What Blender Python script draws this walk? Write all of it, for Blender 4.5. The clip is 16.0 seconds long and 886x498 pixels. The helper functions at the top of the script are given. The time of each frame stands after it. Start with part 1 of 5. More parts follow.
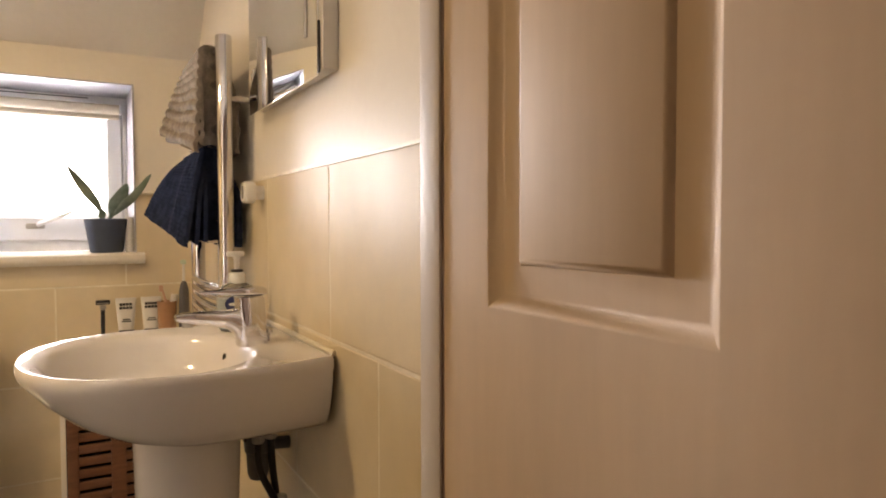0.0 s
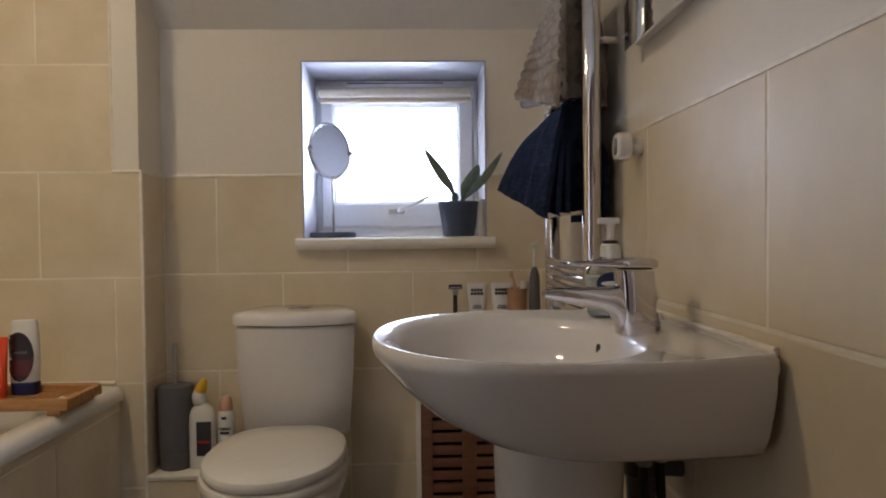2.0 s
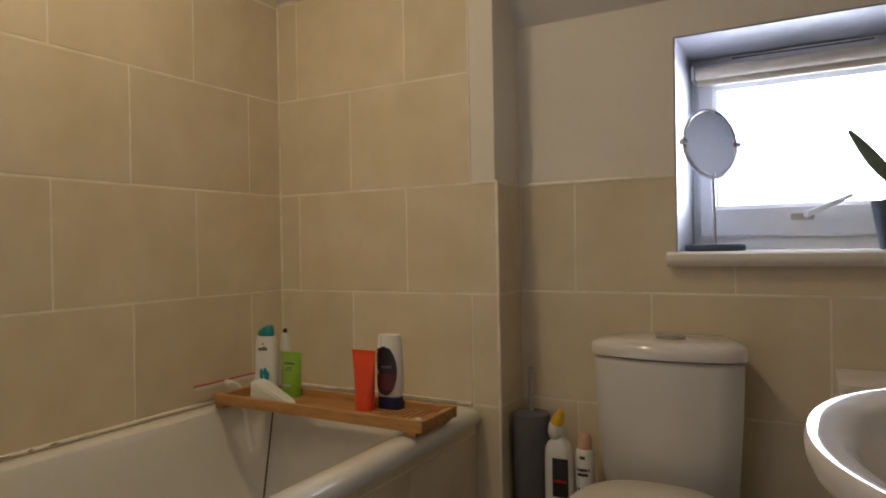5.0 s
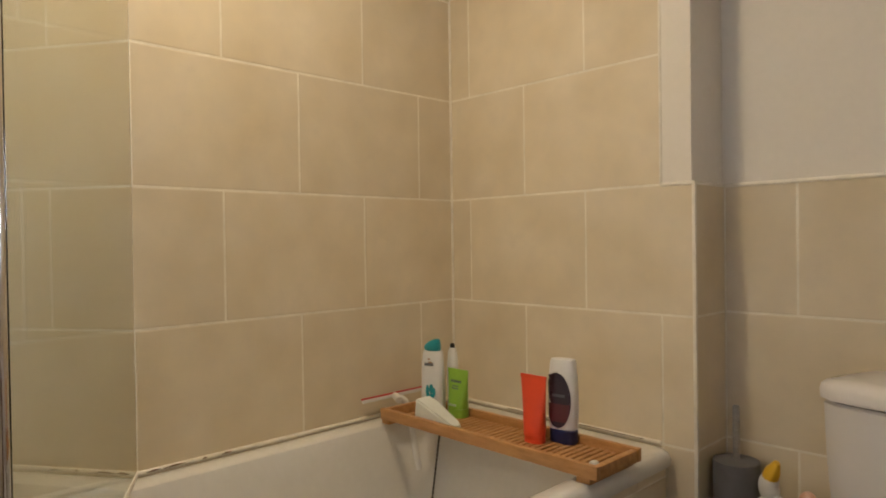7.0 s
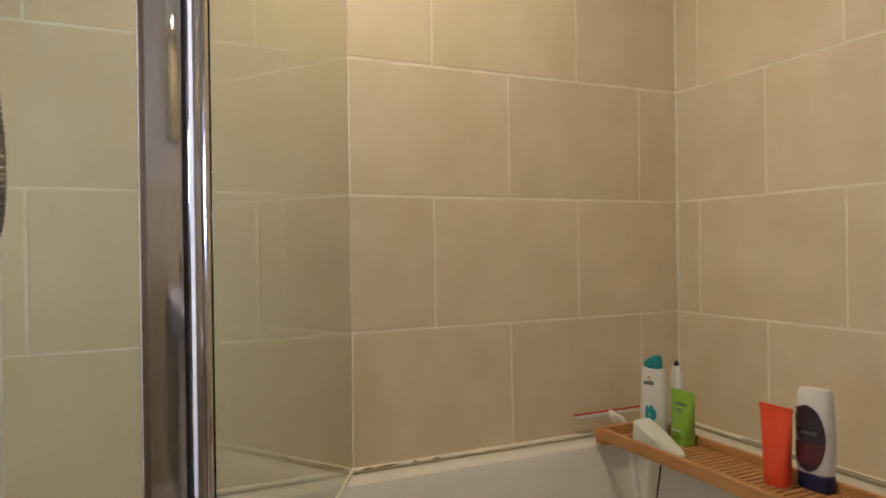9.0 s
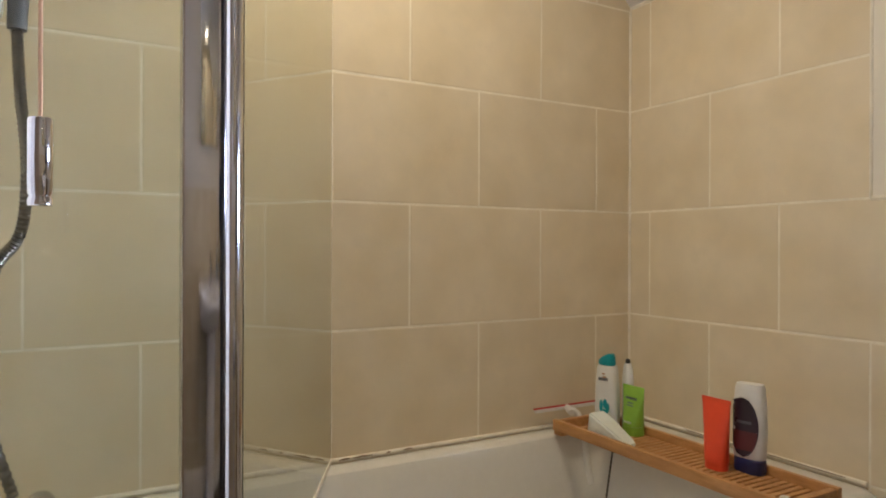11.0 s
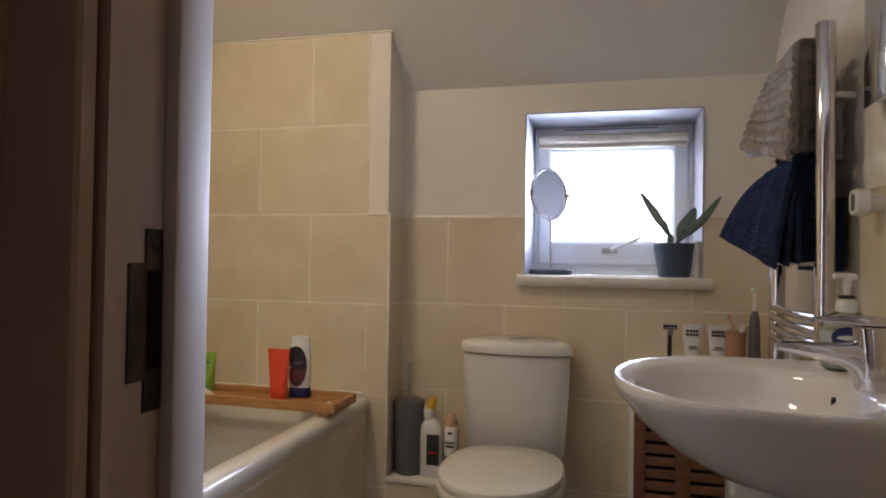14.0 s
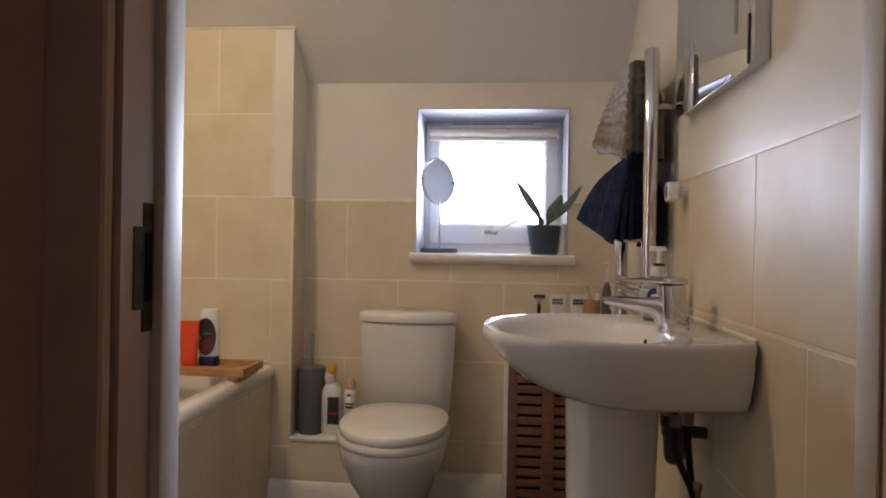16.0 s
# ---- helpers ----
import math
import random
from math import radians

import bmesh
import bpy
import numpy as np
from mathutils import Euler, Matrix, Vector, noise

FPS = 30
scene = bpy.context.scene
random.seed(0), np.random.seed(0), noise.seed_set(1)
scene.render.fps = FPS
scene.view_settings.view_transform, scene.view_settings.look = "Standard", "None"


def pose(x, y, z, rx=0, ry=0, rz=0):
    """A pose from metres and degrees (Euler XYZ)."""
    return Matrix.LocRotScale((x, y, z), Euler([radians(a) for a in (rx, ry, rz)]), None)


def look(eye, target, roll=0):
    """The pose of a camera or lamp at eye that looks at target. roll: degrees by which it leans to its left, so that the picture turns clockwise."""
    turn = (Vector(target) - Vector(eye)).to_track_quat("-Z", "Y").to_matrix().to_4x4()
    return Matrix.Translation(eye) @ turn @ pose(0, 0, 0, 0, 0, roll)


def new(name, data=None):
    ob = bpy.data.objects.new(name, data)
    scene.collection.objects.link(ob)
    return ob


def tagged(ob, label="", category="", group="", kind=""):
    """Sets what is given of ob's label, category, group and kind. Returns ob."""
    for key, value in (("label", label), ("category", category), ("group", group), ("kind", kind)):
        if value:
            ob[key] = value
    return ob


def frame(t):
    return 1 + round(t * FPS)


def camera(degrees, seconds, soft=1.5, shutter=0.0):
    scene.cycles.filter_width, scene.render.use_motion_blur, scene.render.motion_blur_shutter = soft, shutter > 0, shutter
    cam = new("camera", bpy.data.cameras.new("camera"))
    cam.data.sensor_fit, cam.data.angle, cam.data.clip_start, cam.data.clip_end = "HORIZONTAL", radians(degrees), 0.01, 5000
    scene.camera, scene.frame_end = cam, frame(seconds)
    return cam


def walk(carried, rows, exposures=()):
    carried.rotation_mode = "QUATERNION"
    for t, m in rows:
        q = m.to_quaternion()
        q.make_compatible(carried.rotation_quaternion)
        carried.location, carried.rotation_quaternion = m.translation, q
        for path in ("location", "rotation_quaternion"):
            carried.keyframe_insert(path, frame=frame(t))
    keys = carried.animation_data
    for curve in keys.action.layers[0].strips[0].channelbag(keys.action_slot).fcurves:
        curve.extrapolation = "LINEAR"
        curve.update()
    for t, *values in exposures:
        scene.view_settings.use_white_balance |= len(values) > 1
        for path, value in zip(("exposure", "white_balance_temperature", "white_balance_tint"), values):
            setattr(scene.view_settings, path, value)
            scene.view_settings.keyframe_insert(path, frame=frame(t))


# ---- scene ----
cam = camera(67.9, 16.0, 1.9)
PATH = [
    (0, (0.726, 1.670, 1.095), (1.713, 3.408, 1.021), -0.1),
    (0.5, (0.706, 1.766, 1.089), (1.457, 3.619, 1.024), -0.5),
    (1, (0.719, 1.872, 1.071), (1.185, 3.816, 1.020), -0.6),
    (1.5, (0.702, 1.919, 1.041), (0.952, 3.903, 0.993), -0.6),
    (2, (0.716, 1.996, 1.014), (0.778, 3.995, 0.969), -0.6),
    (2.5, (0.726, 2.061, 1.008), (0.620, 4.058, 0.968), -0.8),
    (3, (0.738, 2.112, 1.009), (0.414, 4.086, 0.972), -0.7),
    (3.5, (0.726, 2.166, 1.009), (0.241, 4.106, 0.977), -0.8),
    (4, (0.715, 2.212, 1.021), (0.027, 4.089, 0.986), -0.9),
    (4.5, (0.690, 2.256, 1.024), (-0.174, 4.060, 1.005), -0.9),
    (6.8, (0.562, 2.446, 1.076), (-0.809, 3.898, 1.053), -1.0),
    (7, (0.587, 2.466, 1.077), (-0.852, 3.855, 1.053), -0.8),
    (7.5, (0.544, 2.476, 1.075), (-1.036, 3.701, 1.052), -0.7),
    (8, (0.529, 2.518, 1.075), (-1.205, 3.514, 1.058), -0.9),
    (8.5, (0.530, 2.533, 1.077), (-1.269, 3.407, 1.066), -0.8),
    (8.7, (0.536, 2.545, 1.079), (-1.285, 3.372, 1.077), -0.8),
    (10.8, (0.588, 2.452, 1.090), (-1.196, 3.362, 1.088), 0.0),
    (11, (0.608, 2.436, 1.092), (-1.139, 3.411, 1.090), 0.2),
    (11.5, (0.641, 2.360, 1.100), (-0.903, 3.632, 1.108), 0.1),
    (12, (0.636, 2.263, 1.118), (-0.553, 3.876, 1.103), 0.9),
    (12.5, (0.698, 2.130, 1.090), (-0.236, 3.905, 1.102), 1.1),
    (13, (0.669, 1.997, 1.059), (-0.066, 3.855, 1.094), 0.9),
    (13.5, (0.649, 1.903, 1.044), (0.042, 3.804, 1.078), 1.0),
    (14, (0.643, 1.822, 1.052), (0.141, 3.754, 1.084), 0.9),
    (14.5, (0.641, 1.747, 1.066), (0.191, 3.698, 1.085), 0.8),
    (15, (0.643, 1.667, 1.050), (0.258, 3.632, 1.071), 0.8),
    (15.5, (0.661, 1.604, 1.031), (0.357, 3.582, 1.050), 0.9),
    (16, (0.688, 1.573, 1.030), (0.499, 3.565, 1.023), 1.0),
]
EXPOSURES = [  # seconds, stops, kelvin, tint
    (0.0, 0.62, 7900, 18), (0.6, 0.28, 6800, 16), (1.5, -0.28, 6050, 16), (2.5, -0.48, 5720, 16), (3.5, -0.67, 5900, 16), (4.7, -0.68, 6250, 14), (6.8, 0.02, 6000, 14),
    (8.7, -0.08, 5750, 14), (11.0, -0.04, 5550, 13), (12.5, -0.02, 5450, 14), (13.2, -0.36, 5650, 15), (14.5, -0.22, 5950, 17), (16.0, -0.14, 6100, 19)]
walk(cam, [(t, look(eye, target, roll)) for t, eye, target, roll in PATH], exposures=EXPOSURES)

# ---- light ----
world = bpy.data.worlds.new("world")
scene.world = world
world.use_nodes = True
sky = world.node_tree.nodes.new("ShaderNodeTexSky")
sky.sky_type, sky.sun_disc = "NISHITA", False
sky.sun_elevation, sky.sun_rotation = radians(30), radians(150)
world.node_tree.links.new(sky.outputs[0], world.node_tree.nodes["Background"].inputs[0])
world.node_tree.nodes["Background"].inputs[1].default_value = 0.1


def area_lamp(name, m, sx, sy, watts, colour):
    data = bpy.data.lights.new(name, "AREA")
    data.shape, data.size, data.size_y, data.energy, data.color = "RECTANGLE", sx, sy, watts, colour
    data.spread = radians(74)
    ob = new(name, data)
    ob.matrix_world = m
    return ob


# daylight from the small window
area_lamp("window_daylight", look((0.632, 4.372, 1.292), (0.26, 3.0, 1.36)), 0.44, 0.34, 15.0, (0.80, 0.87, 1.0))
# the warm ceiling lamp over the middle of the room
bulb = area_lamp("ceiling_bulb", pose(-0.32, 3.02, 2.285), 0.16, 0.16, 8.6, (1.0, 0.78, 0.46))
bulb.data.shape, bulb.data.spread = "DISK", radians(165)

# ---- plan ----
XL, XR = -0.838, 1.110        # bath wall and basin wall
YE, YB = 3.882, 4.040         # wall at the bath's end, window wall
XC = -0.075                   # right side of the boxed bath end
YD = 2.300                    # inner face of the door wall
YH = 2.215                    # hall face of the door wall
FLOOR, DADO, CEIL = 0.06, 1.2, 2.32
DOOR_L, DOOR_R, DOOR_H = 0.298, 1.065, 2.06


# ---- materials ----
def material(name, base, rough=0.5, metal=0.0, vary=0.06, scale=6.0, fine=60.0, bump=0.0, bump_scale=200.0, random_tint=0.0, second=None, coat=0.0, stretch=(1, 1, 1), rough_vary=0.08, spec=0.5):
    m = bpy.data.materials.new(name)
    m.use_nodes = True
    n, l = m.node_tree.nodes, m.node_tree.links
    b = n["Principled BSDF"]
    b.inputs["Metallic"].default_value = metal
    b.inputs["Specular IOR Level"].default_value = spec
    b.inputs["Coat Weight"].default_value = coat
    b.inputs["Coat Roughness"].default_value = 0.08
    mp = n.new("ShaderNodeMapping")
    mp.inputs["Scale"].default_value = stretch
    geo = n.new("ShaderNodeNewGeometry")
    l.new(geo.outputs["Position"], mp.inputs["Vector"])
    big, small = n.new("ShaderNodeTexNoise"), n.new("ShaderNodeTexNoise")
    for tex, s, d in ((big, scale, 5), (small, fine, 3)):
        tex.inputs["Scale"].default_value, tex.inputs["Detail"].default_value = s, d
        l.new(mp.outputs[0], tex.inputs["Vector"])
    mix = n.new("ShaderNodeMixRGB")
    other = second if second else tuple(c * (1 - 3 * vary) for c in base)
    mix.inputs[1].default_value, mix.inputs[2].default_value = (*base, 1), (*other, 1)
    ramp = n.new("ShaderNodeValToRGB")
    ramp.color_ramp.elements[0].position, ramp.color_ramp.elements[1].position = 0.36, 0.68
    l.new(big.outputs["Fac"], ramp.inputs[0])
    l.new(ramp.outputs[0], mix.inputs[0])
    hsv = n.new("ShaderNodeHueSaturation")
    l.new(mix.outputs[0], hsv.inputs["Color"])
    val = n.new("ShaderNodeMapRange")
    val.inputs["From Min"].default_value, val.inputs["From Max"].default_value = 0.3, 0.7
    val.inputs["To Min"].default_value, val.inputs["To Max"].default_value = 1 - vary, 1 + vary
    l.new(small.outputs["Fac"], val.inputs["Value"])
    if random_tint:
        info = n.new("ShaderNodeObjectInfo")
        span = n.new("ShaderNodeMapRange")
        span.inputs["To Min"].default_value, span.inputs["To Max"].default_value = 1 - random_tint, 1 + random_tint
        l.new(info.outputs["Random"], span.inputs["Value"])
        mul = n.new("ShaderNodeMath")
        mul.operation = "MULTIPLY"
        l.new(span.outputs[0], mul.inputs[0])
        l.new(val.outputs[0], mul.inputs[1])
        l.new(mul.outputs[0], hsv.inputs["Value"])
    else:
        l.new(val.outputs[0], hsv.inputs["Value"])
    l.new(hsv.outputs[0], b.inputs["Base Color"])
    rr = n.new("ShaderNodeMapRange")
    rr.inputs["To Min"].default_value, rr.inputs["To Max"].default_value = max(rough - rough_vary, 0.02), min(rough + rough_vary, 1)
    l.new(big.outputs["Fac"], rr.inputs["Value"])
    l.new(rr.outputs[0], b.inputs["Roughness"])
    if bump:
        tex = n.new("ShaderNodeTexNoise")
        tex.inputs["Scale"].default_value, tex.inputs["Detail"].default_value = bump_scale, 4
        l.new(mp.outputs[0], tex.inputs["Vector"])
        bp = n.new("ShaderNodeBump")
        bp.inputs["Strength"].default_value, bp.inputs["Distance"].default_value = bump, 0.002
        l.new(tex.outputs["Fac"], bp.inputs["Height"])
        l.new(bp.outputs[0], b.inputs["Normal"])
    return m


TILE = material("beige_tile", (0.71, 0.616, 0.456), 0.50, spec=0.26, vary=0.035, scale=7.0, fine=28.0, bump=0.05, bump_scale=90, random_tint=0.04, second=(0.65, 0.55, 0.382))
GROUT = material("pale_grout", (0.86, 0.79, 0.65), 0.85, vary=0.05, scale=14, bump=0.3)
PAINT = material("cream_wall_paint", (0.78, 0.73, 0.64), 0.42, spec=0.20, vary=0.012, scale=3.0, bump=0.06, bump_scale=260)
CEILPAINT = material("ceiling_paint", (0.74, 0.71, 0.66), 0.75, vary=0.015, scale=3.0, bump=0.08, bump_scale=240)
HALLPAINT = material("hall_paint", (0.58, 0.40, 0.28), 0.7, vary=0.03, scale=3.0, bump=0.1, bump_scale=240)
GLOSS = material("white_gloss_paint", (0.80, 0.76, 0.69), 0.42, spec=0.3, vary=0.02, scale=8, bump=0.10, bump_scale=120, stretch=(1, 1, 0.12))
# darker copies of the frame's gloss: doorway shade put into the next two colours
SHADEDFRAME = material("shaded_frame_gloss", (0.50, 0.385, 0.295), 0.42, spec=0.3, vary=0.025, scale=8, bump=0.10, bump_scale=120, stretch=(1, 1, 0.12))
SHADEDSTOP = material("shaded_stop_gloss", (0.57, 0.52, 0.475), 0.52, spec=0.18, vary=0.02, scale=8, bump=0.10, bump_scale=120, stretch=(1, 1, 0.12))
HALLGLOSS = material("ivory_gloss_paint", (0.65, 0.51, 0.375), 0.55, spec=0.2, vary=0.025, scale=8, bump=0.10, bump_scale=120, stretch=(1, 1, 0.12))
CERAMIC = material("white_ceramic", (0.74, 0.71, 0.68), 0.10, vary=0.008, scale=5, coat=0.5, rough_vary=0.03)
ACRYLIC = material("white_bath_acrylic", (0.71, 0.69, 0.64), 0.16, vary=0.015, scale=5, coat=0.3)
SEATWHITE = material("white_seat_plastic", (0.73, 0.70, 0.63), 0.24, vary=0.012, scale=6)
UPVC = material("white_upvc", (0.78, 0.79, 0.82), 0.30, vary=0.012, scale=8)
CHROME = material("polished_chrome", (0.66, 0.65, 0.68), 0.07, metal=1.0, vary=0.02, scale=20, rough_vary=0.04)
# white plaster darkened to grey-blue, so the reveal looks dim beside the window
DIMREVEAL = material("dimmed_reveal_plaster", (0.42, 0.42, 0.46), 0.6, vary=0.02, scale=5, spec=0.2, bump=0.06, bump_scale=240)
WORNSTEEL = material("worn_dark_steel", (0.10, 0.088, 0.078), 0.5, metal=1.0, vary=0.12, scale=40)
STEEL = material("brushed_steel", (0.50, 0.48, 0.45), 0.34, metal=1.0, vary=0.05, scale=20, stretch=(1, 1, 8))
FLOORM = material("grey_vinyl_floor", (0.075, 0.060, 0.050), 0.45, vary=0.06, scale=4, bump=0.1)
CARPET = material("brown_carpet", (0.15, 0.08, 0.045), 0.95, vary=0.12, scale=30, bump=0.6, spec=0.06)
BAMBOO = material("bamboo", (0.50, 0.26, 0.09), 0.42, vary=0.08, scale=14, fine=90, bump=0.12, stretch=(1, 6, 6), second=(0.38, 0.18, 0.055))
WALNUT = material("red_brown_wood", (0.20, 0.085, 0.045), 0.45, vary=0.10, scale=12, fine=80, bump=0.12, stretch=(1, 6, 6))
# near-black colour painted as the shade inside holes and behind slats
VOIDSHADE = material("painted_void_shade", (0.012, 0.010, 0.009), 0.8, spec=0.06)
BLACK = material("black_plastic", (0.018, 0.018, 0.022), 0.35, vary=0.04)
GREYPL = material("grey_plastic", (0.125, 0.122, 0.132), 0.45, vary=0.05, scale=8)
POTM = material("slate_blue_pot", (0.052, 0.074, 0.120), 0.40, vary=0.05, scale=10)
SOIL = material("soil", (0.035, 0.022, 0.014), 0.95, vary=0.2, scale=60, bump=0.8)
LEAF = material("waxy_leaf", (0.19, 0.245, 0.20), 0.22, vary=0.10, scale=20, fine=120, second=(0.10, 0.145, 0.105))
NAVY = material("navy_towelling", (0.027, 0.037, 0.072), 0.95, vary=0.15, scale=40, fine=300, bump=0.9, bump_scale=500, spec=0.0)
NAVYB = material("navy_towel_band", (0.042, 0.055, 0.100), 0.9, vary=0.15, scale=60, fine=300, bump=0.9, bump_scale=400, spec=0.0)
GREYT = material("taupe_towelling", (0.31, 0.265, 0.22), 0.95, vary=0.12, scale=40, fine=300, bump=0.9, bump_scale=450, spec=0.06)
WHITEPL = material("white_plastic", (0.76, 0.75, 0.72), 0.30, vary=0.02)
TEAL = material("teal_plastic", (0.015, 0.30, 0.34), 0.28, vary=0.04)
GREEN = material("green_plastic", (0.27, 0.50, 0.045), 0.30, vary=0.04)
PALEGREEN = material("pale_green_plastic", (0.55, 0.66, 0.52), 0.40, vary=0.03)
ORANGE = material("orange_plastic", (0.80, 0.075, 0.022), 0.30, vary=0.03)
PURPLE = material("dark_purple_label", (0.032, 0.016, 0.030), 0.30, vary=0.1, scale=30)
PLUM = material("plum_label", (0.12, 0.022, 0.028), 0.30, vary=0.1, scale=30)
YELLOW = material("yellow_plastic", (0.80, 0.48, 0.02), 0.35, vary=0.03)
PINK = material("peach_plastic", (0.62, 0.37, 0.26), 0.40, vary=0.03)
FROSTED = material("frosted_pale_plastic", (0.71, 0.73, 0.68), 0.35, vary=0.03)
TAN = material("tan_plastic", (0.45, 0.25, 0.14), 0.5, vary=0.05)
RED = material("red_rubber", (0.50, 0.02, 0.015), 0.45, vary=0.05)
INK = material("dark_ink", (0.025, 0.025, 0.028), 0.5)
CREAMFAB = material("cream_blind_fabric", (0.76, 0.68, 0.56), 0.9, vary=0.03, scale=60, bump=0.3, bump_scale=500, spec=0.06)
SILICONE = material("white_silicone", (0.82, 0.76, 0.64), 0.4, vary=0.05, scale=20)
STAIN = material("dark_sealant_stain", (0.26, 0.17, 0.10), 0.8, vary=0.2, scale=60)
HOSE = material("hose_grey", (0.20, 0.185, 0.165), 0.28, metal=0.9, vary=0.05)
BLUEINK = material("dark_blue_label", (0.012, 0.020, 0.10), 0.35, vary=0.05)

MIRROR = bpy.data.materials.new("mirror")
MIRROR.use_nodes = True
_b = MIRROR.node_tree.nodes["Principled BSDF"]
_b.inputs["Metallic"].default_value, _b.inputs["Roughness"].default_value = 1.0, 0.015
_b.inputs["Base Color"].default_value = (0.86, 0.89, 0.90, 1)


def glass(name, tint, rough=0.0):
    m = bpy.data.materials.new(name)
    m.use_nodes = True
    b = m.node_tree.nodes["Principled BSDF"]
    b.inputs["Transmission Weight"].default_value, b.inputs["Roughness"].default_value = 1.0, rough
    b.inputs["Base Color"].default_value, b.inputs["IOR"].default_value = (*tint, 1), 1.45
    return m


WINGLASS = glass("window_glass", (0.97, 0.99, 1.0))
SCREENGLASS = glass("greenish_screen_glass", (0.55, 0.56, 0.495))
CLEARPL = glass("clear_bottle_plastic", (0.80, 0.86, 0.88), 0.12)


# ---- mesh helpers ----
def finish(name, bm, mat, smooth=True):
    bmesh.ops.recalc_face_normals(bm, faces=bm.faces)
    level = bm.faces.layers.int.get("level")
    curved = [not (level and f[level]) for f in bm.faces]
    if level:
        bm.faces.layers.int.remove(level)
    me = bpy.data.meshes.new(name)
    bm.to_mesh(me)
    bm.free()
    me.materials.append(mat)
    if smooth:
        me.polygons.foreach_set("use_smooth", curved)
        me.set_sharp_from_angle(angle=radians(35))
    return me


def thing(name, label, category, at=(0, 0, 0), group="", kind=""):
    ob = new(name)
    ob.location = at
    ob.empty_display_size = 0.05
    return tagged(ob, label, category, group, kind)


def part(name, bm, mat, parent=None, label="", smooth=True):
    ob = new(name, finish(name, bm, mat, smooth))
    if parent:
        ob.parent = parent
        if not parent.data:
            ob.matrix_parent_inverse = Matrix.Translation(-parent.location)
    if label:
        ob["label"] = label
    return ob


def solid(name, bm, mat, label, category, kind="", group="", smooth=True):
    return tagged(new(name, finish(name, bm, mat, smooth)), label, category, group, kind)


def box(x0, x1, y0, y1, z0, z1, bevel=0.0, seg=2, bm=None):
    bm = bm or bmesh.new()
    level = bm.faces.layers.int.get("level") or bm.faces.layers.int.new("level")
    m = Matrix.Translation(((x0 + x1) / 2, (y0 + y1) / 2, (z0 + z1) / 2)) @ Matrix.Diagonal((x1 - x0, y1 - y0, z1 - z0, 1))
    r = bmesh.ops.create_cube(bm, size=1, matrix=m)
    if bevel:
        es = {e for v in r["verts"] for e in v.link_edges}
        done = bmesh.ops.bevel(bm, geom=list(es), offset=bevel, segments=seg, profile=0.6, affect="EDGES")
        for f in {f for v in done["verts"] for f in v.link_faces}:
            f.normal_update()
            f[level] = int(max(map(abs, f.normal)) > 0.9999)  # the flat sides stay flat-shaded
    return bm


def loft(rings, bm=None, cap0=True, cap1=True, closed=True):
    """Rings of equally many points, bridged in order."""
    bm = bm or bmesh.new()
    vs = [[bm.verts.new(p) for p in ring] for ring in rings]
    n = len(vs[0])
    for a, b in zip(vs, vs[1:]):
        for i in range(n if closed else n - 1):
            j = (i + 1) % n
            bm.faces.new((a[i], a[j], b[j], b[i]))
    if cap0 and closed:
        bm.faces.new(list(reversed(vs[0])))
    if cap1 and closed:
        bm.faces.new(vs[-1])
    return bm


def lathe(profile, at=(0, 0, 0), n=28, bm=None, sx=1.0, sy=1.0):
    """Rings of (radius, height) round the z axis."""
    x, y, z = at
    rings = [[(x + sx * r * math.cos(2 * math.pi * i / n), y + sy * r * math.sin(2 * math.pi * i / n), z + h) for i in range(n)] for r, h in profile]
    return loft(rings, bm)


def tube(points, r, n=12, bm=None, caps=True):
    pts = [Vector(p) for p in points]
    rings = []
    up = None
    for i, p in enumerate(pts):
        d = (pts[min(i + 1, len(pts) - 1)] - pts[max(i - 1, 0)]).normalized()
        if up is None:
            up = Vector((0, 0, 1)) if abs(d.z) < 0.9 else Vector((1, 0, 0))
        side = d.cross(up).normalized()
        up = side.cross(d).normalized()
        rr = r[i] if isinstance(r, (list, tuple)) else r
        rings.append([p + rr * (math.cos(2 * math.pi * k / n) * side + math.sin(2 * math.pi * k / n) * up) for k in range(n)])
    return loft(rings, bm, caps, caps)


def curve_points(pts, n=8):
    """A smooth line through points."""
    pts = [Vector(p) for p in pts]
    out = []
    for i in range(len(pts) - 1):
        p0, p1, p2, p3 = pts[max(i - 1, 0)], pts[i], pts[i + 1], pts[min(i + 2, len(pts) - 1)]
        for k in range(n):
            t = k / n
            out.append(0.5 * (2 * p1 + (p2 - p0) * t + (2 * p0 - 5 * p1 + 4 * p2 - p3) * t * t + (3 * p1 - p0 - 3 * p2 + p3) * t ** 3))
    out.append(pts[-1])
    return out


def prism(outline, m, depth, bevel=0.0):
    """A plane outline (a, b), pushed out by depth along m's third axis."""
    bm = bmesh.new()
    vs = [bm.verts.new(m @ Vector((a, b, 0))) for a, b in outline]
    f = bm.faces.new(vs)
    r = bmesh.ops.extrude_face_region(bm, geom=[f])
    d = (m.to_3x3() @ Vector((0, 0, 1))) * depth
    bmesh.ops.translate(bm, vec=d, verts=[v for v in r["geom"] if isinstance(v, bmesh.types.BMVert)])
    if bevel:
        bmesh.ops.bevel(bm, geom=bm.edges[:], offset=bevel, segments=2, affect="EDGES")
    return bm


